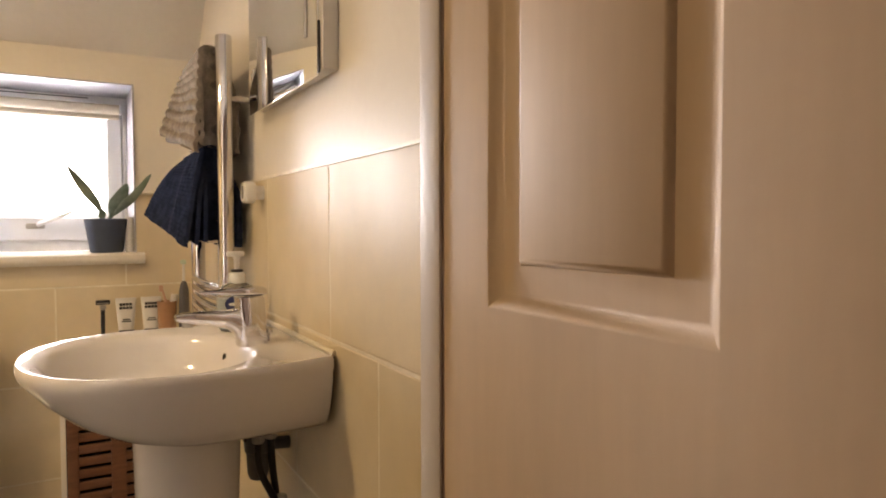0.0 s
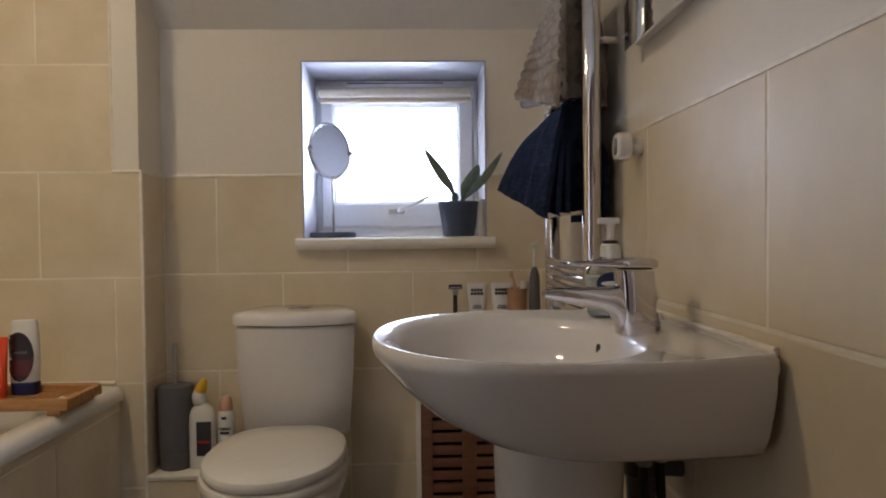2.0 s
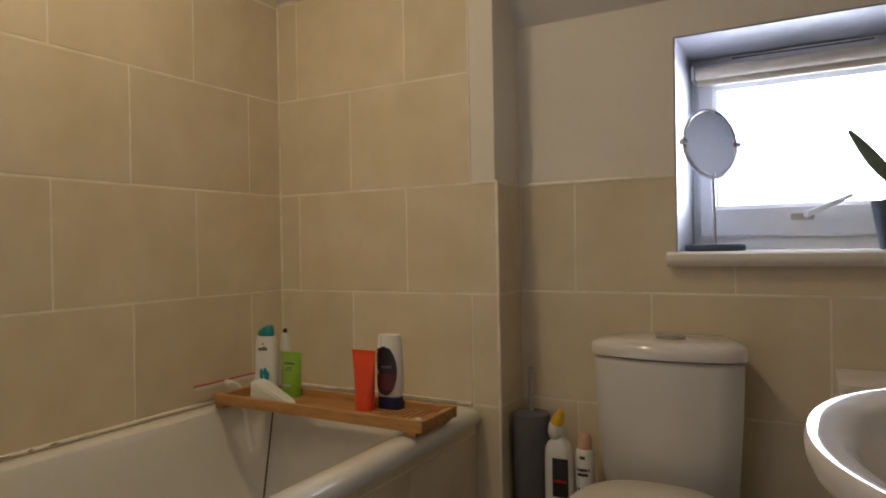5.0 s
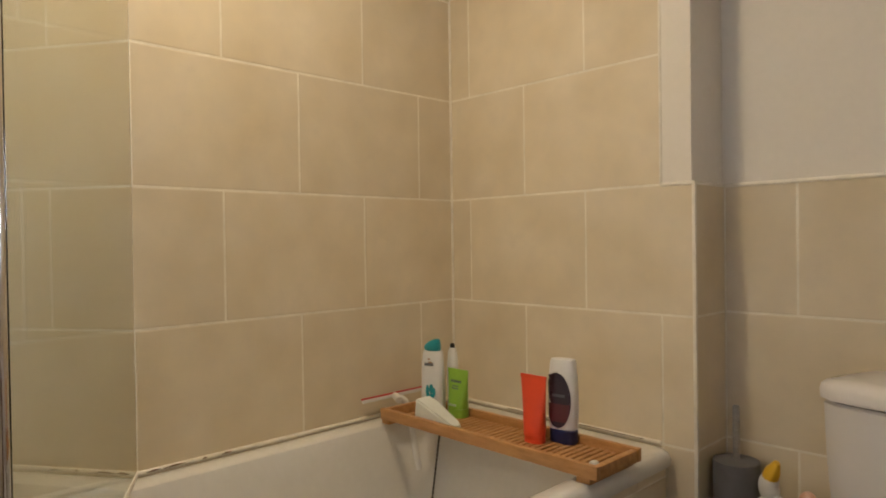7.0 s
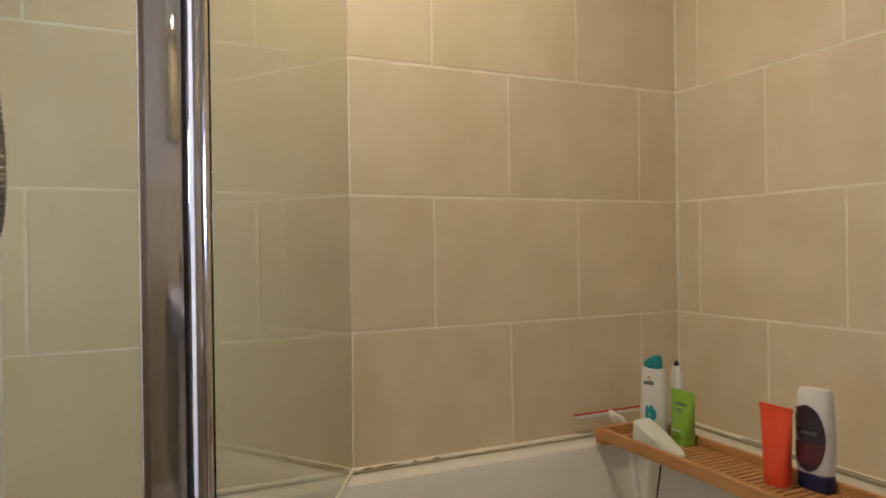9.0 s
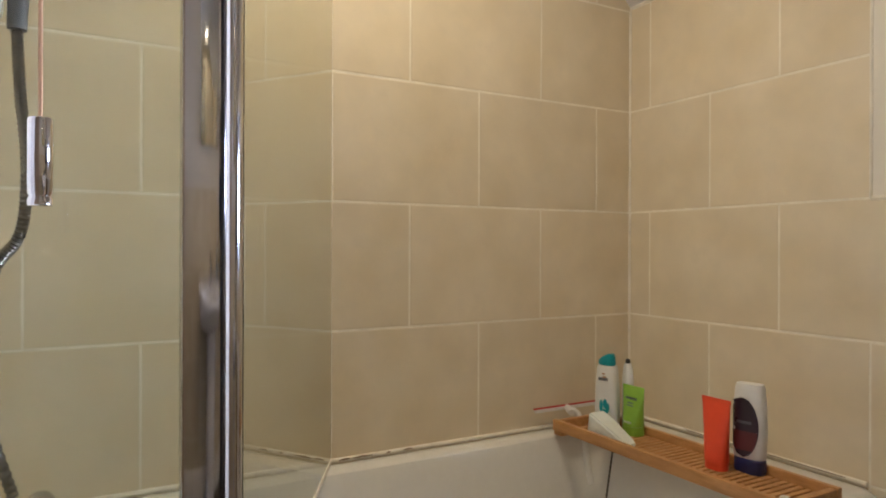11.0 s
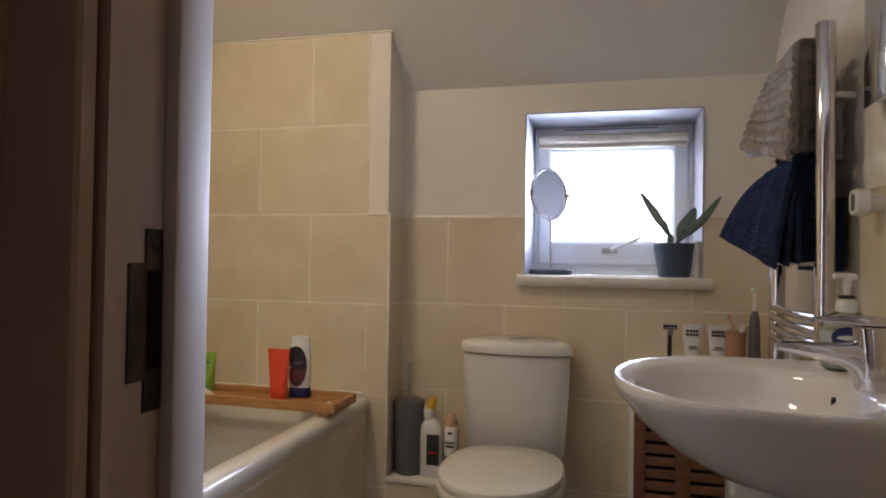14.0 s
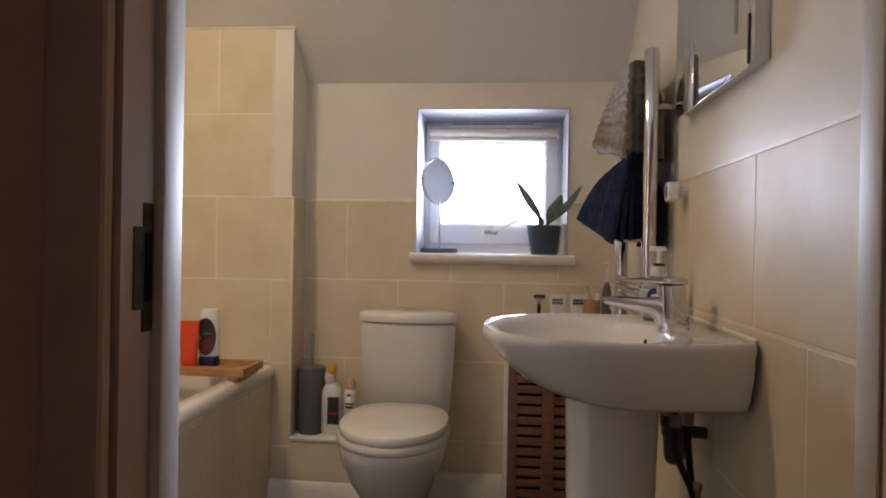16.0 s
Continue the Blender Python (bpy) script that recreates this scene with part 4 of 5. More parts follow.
def towel(name, label, mat, y0, y1, rung_z, front_bottom, back_bottom, flare, seed, band=None, ribs=0.0, ob=None, pitch=52.0, bow=0.8, ripple=0.016):
    """A towel folded over a rung: front fall, fold, back fall, with soft folds across its width."""
    ob = ob or thing(name, label, "towel", (RX, (y0 + y1) / 2, rung_z))
    nu, nv = 44, 110
    bm = bmesh.new()
    layers = []
    for off in (0.0, 1.0):
        gridv = []
        for i in range(nu + 1):
            u = i / nu
            y = y0 + (y1 - y0) * u
            row = []
            for j in range(nv + 1):
                v = j / nv
                wave = noise.noise(Vector((u * 3.2 + seed, v * 1.2, seed))) * 0.5 + noise.noise(Vector((u * 8 + seed, v * 2, 3))) * 0.15
                if v < 0.62:
                    t = 1 - v / 0.62
                    zb = front_bottom[0] + (front_bottom[1] - front_bottom[0]) * u
                    fl = flare[0] + (flare[1] - flare[0]) * u
                    x = RX - 0.026 - 0.018 - fl * t ** bow + wave * ripple * t
                    z = rung_z + 0.012 - (rung_z + 0.012 - zb) * t + 0.012 * math.sin(t * math.pi)
                elif v < 0.72:
                    a = (v - 0.62) / 0.10 * math.pi
                    x = RX - 0.026 - 0.018 * math.cos(a)
                    z = rung_z + 0.012 + 0.012 * math.sin(a)
                else:
                    t = (v - 0.72) / 0.28
                    x = RX - 0.008 + 0.046 * min(t * 2.2, 1) + wave * 0.006 * t
                    z = rung_z + 0.012 - (rung_z + 0.012 - back_bottom) * t
                if ribs:
                    x -= ribs * abs(math.sin(v * pitch + 2.0 * wave)) ** 0.7
                pinch = (u - 0.5) * (0.10 * math.sin(min(v / 0.67, 1) * math.pi * 0.5) ** 2)
                yy = y - pinch * (y1 - y0) + 0.012 * wave
                row.append(bm.verts.new((x + off * 0.010, yy, z - off * 0.003 * (1 if v < 0.62 else 0))))
            gridv.append(row)
        layers.append(gridv)
    for gridv in layers:
        for i in range(nu):
            for j in range(nv):
                bm.faces.new((gridv[i][j], gridv[i + 1][j], gridv[i + 1][j + 1], gridv[i][j + 1]))
    a, b = layers
    for i in range(nu):
        for j in (0, nv):
            bm.faces.new((a[i][j], a[i + 1][j], b[i + 1][j], b[i][j]))
    for j in range(nv):
        for i in (0, nu):
            bm.faces.new((a[i][j], a[i][j + 1], b[i][j + 1], b[i][j]))
    if band:
        lo, hi = band
        bb = bmesh.new()
        strip = []
        for j in range(0, int(nv * 0.60)):
            row = []
            for i in range(int(nu * lo), int(nu * hi) + 1):
                c = a[i][j].co
                row.append(bb.verts.new((c.x - 0.0025, c.y, c.z)))
            strip.append(row)
        for p, q in zip(strip, strip[1:]):
            for k in range(len(p) - 1):
                bb.faces.new((p[k], p[k + 1], q[k + 1], q[k]))
        part("woven_band", bb, NAVYB, ob, "paler ribbed woven band")
    part("cloth", bm, mat, ob)
    if label:
        fold = bmesh.new()
        rows = []
        for j in range(25):
            t = j / 24
            zb = front_bottom[0]
            xf, xb = RX - 0.040 - flare[0] * t, RX + 0.004 + 0.030 * min(t * 2.5, 1)
            row = []
            for k in range(13):
                w = k / 12
                yy = y0 + 0.012 + 0.010 * math.sin(w * 9 + seed) * (0.3 + t) + 0.006 * noise.noise(Vector((w * 4, t * 3, seed)))
                row.append(fold.verts.new((xf + (xb - xf) * w, yy + 0.02 * math.sin(w * math.pi) * t, rung_z + 0.018 - (rung_z + 0.018 - zb - 0.012) * t)))
            rows.append(row)
        for p, q in zip(rows, rows[1:]):
            for k in range(12):
                fold.faces.new((p[k], p[k + 1], q[k + 1], q[k]))
        r = bmesh.ops.solidify(fold, geom=fold.faces[:], thickness=0.006)
        part("tucked_side", fold, mat, ob)
    return ob


grey = towel("hand_towel", "taupe ribbed hand towel folded over the radiator", GREYT, 3.312, 3.58, 1.500, (1.268, 1.335), 1.27, (0.016, 0.060), 1.7, ribs=0.0065, pitch=44.0, bow=1.0, ripple=0.022)
towel("", "", GREYT, 3.316, 3.60, 1.492, (1.285, 1.32), 1.27, (0.004, 0.045), 7.7, ribs=0.0065, pitch=44.0, bow=1.0, ripple=0.022, ob=grey)
navy = towel("hand_towel", "navy blue towel hanging over the radiator rung", NAVY, 3.303, 3.645, 1.262, (1.045, 1.122), 1.04, (0.045, 0.100), 5.3, band=(0.36, 0.42), ribs=0.0030, pitch=105.0)
towel("", "", NAVY, 3.306, 3.63, 1.254, (1.050, 1.100), 1.04, (0.022, 0.070), 9.1, ribs=0.0030, pitch=105.0, ob=navy)
towel("", "", NAVY, 3.309, 3.62, 1.246, (1.055, 1.080), 1.04, (0.002, 0.020), 2.4, ribs=0.0030, pitch=105.0, ob=navy)

knob = thing("wall_hook", "round white knob fixed to the basin wall", "knob", (1.09, 3.172, 1.168))
KY, KN = 3.172, 1.168
part("stem", tube([(XR + 0.006, KY, KN), (1.086, KY, KN)], 0.016, 18), WHITEPL, knob)
part("cap", loft([[(x, y, z) for y, z, _ in superellipse(KY, KN, r, r * 1.12, 0, 28, 3.2)] for x, r in ((1.090, 0.019), (1.087, 0.0215), (1.068, 0.0215), (1.0645, 0.019))]), WHITEPL, knob)
part("face", loft([[(x, y, z) for y, z, _ in superellipse(KY, KN, 0.009, 0.015, 0, 20, 4)] for x in (1.0648, 1.0636)]), GREYPL, knob)

# ---- louvred cabinet behind the basin ----
shelf = thing("slatted_cabinet", "white cabinet with red-brown slatted wooden door", "cabinet", (0.88, 3.93, FLOOR))
CX0, CX1, CY0, CZ = 0.692, 1.100, 3.835, 0.738
part("side", box(CX0, CX0 + 0.014, CY0, YB - 0.004, FLOOR, CZ - 0.016, 0.001), GLOSS, shelf)
part("side", box(CX1 - 0.014, CX1, CY0, YB - 0.004, FLOOR, CZ - 0.016, 0.001), GLOSS, shelf)
part("top", box(CX0, CX1, CY0, YB - 0.004, CZ - 0.016, CZ, 0.002), GLOSS, shelf, "white top board")
# black back and door sheet paint the cabinet's inner shade between the slats
part("back", box(CX0 + 0.014, CX1 - 0.014, YB - 0.012, YB - 0.005, FLOOR, CZ - 0.016), VOIDSHADE, shelf, smooth=False)
sdoor = part("door", box(CX0 + 0.014, CX1 - 0.014, CY0 + 0.012, CY0 + 0.016, FLOOR + 0.02, CZ - 0.020), VOIDSHADE, shelf, "slatted red-brown wooden door", smooth=False)
posts = (CX0 + 0.016, CX0 + 0.046), (0.822, 0.862), (0.962, 0.992), (CX1 - 0.034, CX1 - 0.016)
for x0, x1 in posts:
    part("stile", box(x0, x1, CY0 - 0.004, CY0 + 0.013, FLOOR + 0.02, CZ - 0.020, 0.002), WALNUT, sdoor)
z = CZ - 0.062
part("rail", box(CX0 + 0.046, CX1 - 0.034, CY0 - 0.003, CY0 + 0.012, CZ - 0.058, CZ - 0.021, 0.002), WALNUT, sdoor)
while z > FLOOR + 0.06:
    part("slat", box(CX0 + 0.045, CX1 - 0.033, CY0 - 0.001, CY0 + 0.011, z - 0.035, z - 0.010, 0.002), WALNUT, sdoor)
    z -= 0.0355
part("rail", box(CX0 + 0.046, CX1 - 0.034, CY0 - 0.003, CY0 + 0.012, FLOOR + 0.02, z - 0.004, 0.002), WALNUT, sdoor)


def squeeze_tube(name, label, cx, cy, base, h, w, mat, tilt=0.0, capmat=None):
    """A tube standing on its cap, flat crimped end up."""
    ob = thing(name, label, "tube", (cx, cy, base))
    caph = 0.022
    cm = loft([superellipse(cx, cy, w * 0.36, w * 0.30, base + z, 24, 2.6) for z in (0, 0.002, caph)])
    part("cap", cm, capmat or mat, ob)
    rr = []
    for k in range(8):
        t = k / 7
        rr.append(superellipse(cx + tilt * t, cy, w * (0.36 + 0.14 * t), w * 0.30 * (1 - t) + 0.0016, base + caph + 0.001 + (h - caph) * t, 24, 2.4))
    rr.append(superellipse(cx + tilt, cy, w * 0.50, 0.0014, base + h + 0.008, 24, 2.4))
    part("tube_body", loft(rr), mat, ob)
    return ob


for cx in (0.876, 0.948):
    tb = squeeze_tube("cream_tube", "white squeeze tube with black lettering on the cabinet", cx, 3.945, CZ, 0.122, 0.060, WHITEPL)
    for dz, wd, ht in ((0.106, 0.018, 0.0075), (0.095, 0.019, 0.0075), (0.062, 0.011, 0.003), (0.056, 0.014, 0.003), (0.028, 0.022, 0.003)):
        n = max(int(wd / 0.010), 1)
        for k in range(4 if ht > 0.005 else 1):
            x0 = cx - wd + (2 * wd) * k / (4 if ht > 0.005 else 1)
            x1 = x0 + 2 * wd / (4 if ht > 0.005 else 1) - (0.0018 if ht > 0.005 else 0)
            t = min(max((dz - 0.022) / 0.1, 0), 1)
            yy = 3.945 - 0.060 * 0.30 * (1 - t) - 0.0022
            part("print_bar", box(x0, x1, yy - 0.0006, yy + 0.0030, CZ + dz, CZ + dz + ht), INK, tb, smooth=False)

razor = thing("razor", "dark safety razor standing in a round black base", "razor", (0.812, 3.965, CZ))
part("base", lathe([(0.026, 0), (0.028, 0.003), (0.027, 0.008), (0.012, 0.012), (0.007, 0.016)], (0.812, 3.965, CZ), 24), BLACK, razor)
part("grip", tube([(0.812, 3.965, CZ + 0.012), (0.812, 3.965, CZ + 0.05), (0.812, 3.962, CZ + 0.09), (0.812, 3.955, CZ + 0.112)], [0.0055, 0.0065, 0.0060, 0.0050]), BLACK, razor)
part("head", box(0.792, 0.832, 3.942, 3.954, CZ + 0.112, CZ + 0.126, 0.003), BLACK, razor)
part("disc", tube([(0.812, 3.9535, CZ + 0.104), (0.812, 3.9425, CZ + 0.104)], 0.0095, 18), STEEL, razor, "round steel disc below the head")
part("blade", box(0.796, 0.828, 3.9405, 3.9425, CZ + 0.115, CZ + 0.119), STEEL, razor)
part("neck", box(0.804, 0.820, 3.944, 3.956, CZ + 0.098, CZ + 0.113, 0.003), STEEL, razor)
cup = thing("toothbrush_cup", "tan cup holding a pink toothbrush", "toothbrush cup", (0.995, 3.93, CZ))
part("cup", lathe([(0.024, 0), (0.026, 0.002), (0.029, 0.115), (0.026, 0.115), (0.024, 0.006), (0.004, 0.005)], (0.993, 3.925, CZ), 26), TAN, cup)
part("toothbrush", tube([(0.998, 3.927, CZ + 0.008), (0.988, 3.925, CZ + 0.12), (0.980, 3.923, CZ + 0.150)], [0.004, 0.0045, 0.003], 8), PINK, cup, "pink toothbrush")
part("bristles", box(0.970, 0.982, 3.918, 3.928, CZ + 0.146, CZ + 0.166, 0.002), PINK, cup)
part("paste_tube", tube([(1.006, 3.930, CZ + 0.01), (1.012, 3.93, CZ + 0.10), (1.018, 3.93, CZ + 0.135)], [0.010, 0.012, 0.012], 12), WHITEPL, cup, "white toothpaste tube")
ebrush = thing("electric_toothbrush", "dark grey electric toothbrush with white head", "toothbrush", (1.045, 3.91, CZ))
part("body", lathe([(0.017, 0), (0.018, 0.004), (0.0165, 0.08), (0.0145, 0.150), (0.009, 0.172), (0.005, 0.178)], (1.043, 3.915, CZ), 20), GREYPL, ebrush)
part("brush_head", lathe([(0.005, 0.176), (0.0045, 0.20), (0.0035, 0.228), (0.003, 0.236)], (1.043, 3.915, CZ), 12), WHITEPL, ebrush)
part("bristles", box(1.033, 1.050, 3.905, 3.918, CZ + 0.232, CZ + 0.246, 0.003), PALEGREEN, ebrush)

# ---- things on the window sill ----
SILL = 1.0065
vm = thing("vanity_mirror", "round chrome make-up mirror on a dark base", "mirror", (0.43, 4.075, SILL))
part("base", lathe([(0.070, 0), (0.073, 0.003), (0.073, 0.013), (0.070, 0.017), (0.010, 0.019)], (0.431, 4.112, SILL), 40, sy=0.78), POTM, vm, "dark slate base")
part("stem", tube([(0.431, 4.112, SILL + 0.017), (0.429, 4.114, 1.205)], 0.0052, 14), CHROME, vm)
mc, mr = Vector((0.424, 4.114, 1.284)), 0.086
turn = Matrix.Translation(mc) @ Matrix.Rotation(radians(52), 4, "Z") @ Matrix.Rotation(radians(-4), 4, "X")
ringp = [turn @ Vector((mr * math.cos(2 * math.pi * k / 48), 0, mr * math.sin(2 * math.pi * k / 48))) for k in range(49)]
part("rim", tube(ringp, 0.0045, 10, caps=False), CHROME, vm)
bm = loft([[turn @ Vector(((mr - 0.002) * math.cos(2 * math.pi * k / 48), yy, (mr - 0.002) * math.sin(2 * math.pi * k / 48))) for k in range(48)] for yy in (-0.002, 0.002)])
part("mirror_glass", bm, MIRROR, vm, smooth=False)
fork = [turn @ Vector((0.090 * math.cos(radians(a)), 0, 0.090 * math.sin(radians(a)))) for a in range(180, 361, 10)]
part("yoke", tube(fork, 0.0035, 10), CHROME, vm)
for sx in (-1, 1):
    part("pivot", tube([turn @ Vector((sx * 0.082, 0, 0)), turn @ Vector((sx * 0.098, 0, 0))], 0.008, 12), CHROME, vm)

plant = thing("potted_plant", "young waxy-leaved plant in a slate blue pot", "plant", (0.835, 4.07, SILL))
part("pot", lathe([(0.046, 0), (0.049, 0.003), (0.063, 0.090), (0.0655, 0.108), (0.062, 0.110), (0.058, 0.100), (0.056, 0.092), (0.01, 0.094)], (0.832, 4.080, SILL), 40), POTM, plant)
part("soil", lathe([(0.056, 0.096), (0.03, 0.100), (0.004, 0.101)], (0.832, 4.080, SILL), 24), SOIL, plant)


def leaf(pts, width, fold=0.25):
    """A thick pointed leaf along a curved midrib."""
    mid = curve_points(pts, 6)
    n = len(mid)
    top, bot = [], []
    bm = bmesh.new()
    view = Vector((0.15, -1, 0.1)).normalized()
    rings = []
    for i, p in enumerate(mid):
        t = i / (n - 1)
        d = (mid[min(i + 1, n - 1)] - mid[max(i - 1, 0)]).normalized()
        side = d.cross(view).normalized()
        w = width * (0.16 + 0.84 * max(math.sin(math.pi * min(max((t - 0.22) / 0.78, 0), 1) ** 0.85), 0)) if t < 1 else 0.0008
        nrm = side.cross(d).normalized()
        rings.append([p + side * w, p + nrm * w * fold + side * w * 0.45, p + nrm * (w * fold * 0.7), p + nrm * w * fold - side * w * 0.45, p - side * w, p - nrm * 0.002])
    return loft(rings)


root = Vector((0.832, 4.08, SILL + 0.092))
for pts, w in (([(0, 0, 0), (-0.025, -0.01, 0.06), (-0.065, -0.012, 0.12), (-0.108, -0.010, 0.185)], 0.016),
               ([(0, 0, 0), (0.020, 0.0, 0.045), (0.040, -0.005, 0.080), (0.063, -0.008, 0.133)], 0.0255),
               ([(0, 0, 0), (0.035, -0.01, 0.045), (0.085, -0.055, 0.098), (0.128, -0.090, 0.162)], 0.0135),
               ([(-0.01, 0, 0), (-0.012, 0.0, 0.02), (-0.012, 0, 0.035), (-0.014, 0, 0.05)], 0.012),
               ([(0.01, 0, 0), (0.015, 0.01, 0.03), (0.022, 0.01, 0.05), (0.028, 0.012, 0.075)], 0.010)):
    part("leaf", leaf([root + Vector(p) for p in pts], w), LEAF, plant)
clear = thing("small_jar", "small clear tumbler behind the plant pot", "jar", (0.898, 4.11, SILL))
part("glass_wall", lathe([(0.012, 0), (0.0135, 0.002), (0.0135, 0.115), (0.012, 0.116)], (0.899, 4.066, SILL), 18), WHITEPL, clear)

# ---- bamboo caddy across the bath and its bottles ----
caddy = thing("bath_caddy", "bamboo bath caddy lying across the bath rim", "bath caddy", (-0.46, 3.62, BZ))
KX0, KX1, KY0, KY1, KZ = -0.772, -0.112, 3.540, 3.708, BZ + 0.013
part("long_side", box(KX0, KX1, KY0, KY0 + 0.014, KZ, KZ + 0.028, 0.003), BAMBOO, caddy)
part("long_side", box(KX0, KX1, KY1 - 0.014, KY1, KZ, KZ + 0.028, 0.003), BAMBOO, caddy)
part("end", box(KX0 + 0.001, KX0 + 0.016, KY0 + 0.0145, KY1 - 0.0145, KZ, KZ + 0.026, 0.003), BAMBOO, caddy)
part("end", box(KX1 - 0.016, KX1 - 0.001, KY0 + 0.0145, KY1 - 0.0145, KZ, KZ + 0.026, 0.003), BAMBOO, caddy)
k = KX0 + 0.072
while k < KX1 - 0.030:
    part("slat", box(k, k + 0.011, KY0 + 0.015, KY1 - 0.015, KZ + 0.002, KZ + 0.010, 0.001, 1), BAMBOO, caddy)
    k += 0.0165
for x0, x1 in ((KX0 + 0.002, KX0 + 0.030), (KX1 - 0.050, KX1 - 0.018)):
    part("cleat", box(x0, x1, KY0 + 0.004, KY1 - 0.004, BZ + 0.001, KZ + 0.001, 0.001), BAMBOO, caddy)
part("peg", lathe([(0.010, 0), (0.011, 0.004), (0.008, 0.010), (0.003, 0.012)], (KX1 - 0.035, KY0 + 0.045, KZ + 0.011), 14), WHITEPL, caddy, "small pale rubber peg")
CB = KZ + 0.0102


def flat_bottle(name, label, cx, cy, prof, mat, turn=0.0):
    """prof: rows of half width, half depth, height."""
    ob = thing(name, label, "bottle", (cx, cy, CB))
    rings = []
    c, s = math.cos(radians(turn)), math.sin(radians(turn))
    for rx, ry, z in prof:
        rings.append([(cx + (x * c - y * s), cy + (x * s + y * c), CB + z) for x, y, _ in superellipse(0, 0, rx, ry, 0, 32, 2.6)])
    part("body", loft(rings), mat, ob)
    return ob


def on_front(cx, cy, turn, x0, x1, z0, z1, ry, rx, gap=0.0006, n=7, e=2.6):
    """A label patch that follows the bottle's front."""
    c, s = math.cos(radians(turn)), math.sin(radians(turn))
    rows = []
    for z in (z0, z1):
        row = []
        for k in range(n):
            x = x0 + (x1 - x0) * k / (n - 1)
            y = -(ry + gap) * max(1 - (abs(x) / rx) ** e, 0.0) ** (1 / e)
            row.append((cx + x * c - y * s, cy + x * s + y * c, CB + z))
        rows.append(row)
    return loft(rows, closed=False)


s1 = flat_bottle("shampoo_bottle", "white shampoo bottle with teal flip cap and teal leaf print", -0.681, 3.648,
                 ((0.028, 0.016, 0), (0.032, 0.019, 0.004), (0.033, 0.020, 0.05), (0.031, 0.019, 0.11), (0.0275, 0.018, 0.155), (0.025, 0.016, 0.166)), WHITEPL, 22)
part("cap", loft([[(p[0], p[1], p[2] - 0.34 * max(-0.681 + 0.012 - p[0], 0) * (z - 0.166) / 0.03) for p in superellipse(-0.681 + dx, 3.648, rx, ry, CB + z, 24, 2.4)] for dx, rx, ry, z in ((0, 0.022, 0.015, 0.1665), (-0.001, 0.0245, 0.017, 0.171), (-0.002, 0.0255, 0.017, 0.178), (-0.001, 0.024, 0.016, 0.187), (0.004, 0.017, 0.013, 0.195), (0.008, 0.008, 0.008, 0.198))]), TEAL, s1, "teal flip cap")
for x0, x1, z0, z1, m in ((-0.016, 0.010, 0.128, 0.136, GREYPL), (-0.006, 0.002, 0.144, 0.148, TAN), (-0.004, 0.006, 0.136, 0.140, TAN)):
    part("print_patch", on_front(-0.681, 3.648, 22, x0, x1, z0, z1, 0.0202, 0.0335), m, s1)
slim = flat_bottle("toiletry_bottle", "slim white bottle with a dark tip behind the shampoo", -0.650, 3.6895, ((0.015, 0.0085, 0), (0.017, 0.010, 0.003), (0.017, 0.010, 0.13), (0.013, 0.009, 0.160), (0.008, 0.007, 0.172)), WHITEPL)
part("tip", lathe([(0.006, 0.171), (0.0065, 0.173), (0.006, 0.181), (0.002, 0.184)], (-0.650, 3.6895, CB), 14), BLACK, slim, "dark tip")
s2 = squeeze_tube("shower_gel", "green translucent shower gel tube standing on its cap", -0.613, 3.672, CB, 0.114, 0.074, GREEN)
for dz, wd, ht in ((0.088, 0.018, 0.006), (0.078, 0.010, 0.003), (0.072, 0.011, 0.003), (0.030, 0.012, 0.005)):
    t = (dz - 0.022) / 0.09
    yy = 3.672 - 0.074 * 0.30 * (1 - t) - 0.0022
    part("print_bar", box(-0.613 - wd, -0.613 + wd, yy - 0.0004, yy + 0.003, CB + dz, CB + dz + ht), PALEGREEN if dz < 0.05 else LEAF, s2, smooth=False)
s3 = flat_bottle("conditioner_bottle", "white bottle with large dark plum print and dark cap", -0.288, 3.680,
                 ((0.031, 0.019, 0.031), (0.033, 0.020, 0.04), (0.0345, 0.021, 0.09), (0.033, 0.020, 0.14), (0.030, 0.018, 0.178), (0.027, 0.016, 0.186)), WHITEPL, 12)
part("cap", loft([[(x, y, z) for x, y, z in superellipse(-0.288, 3.680, rx, ry, CB + z, 28, 2.8)] for rx, ry, z in ((0.031, 0.019, 0), (0.033, 0.020, 0.003), (0.033, 0.020, 0.029), (0.031, 0.019, 0.0305))]), BLUEINK, s3, "dark blue base cap")


def print_blob(cx, cy, turn, x_mid, z_mid, hx, hz, ry, rx, gap=0.0007, n=26, e=2.6, feather=0.0, lo=-1.0, hi=1.0):
    """A rounded printed shape that follows the bottle's front; feather frays its upper left edge."""
    c, q = math.cos(radians(turn)), math.sin(radians(turn))
    rows = []
    for i in range(n + 1):
        v = lo + (hi - lo) * i / n
        half = hx * math.sqrt(max(1 - v * v, 0.0004))
        x0 = x_mid - half - feather * max(v, 0) * (0.5 + 0.5 * math.sin(i * 2.4))
        row = []
        for k in range(9):
            x = min(max(x0 + (x_mid + half - x0) * k / 8, -rx * 0.985), rx * 0.985)
            y = -(ry + gap) * max(1 - (abs(x) / rx) ** e, 0.0) ** (1 / e)
            row.append((cx + x * c - y * q, cy + x * q + y * c, CB + z_mid + hz * v))
        rows.append(row)
    return loft(rows, closed=False)


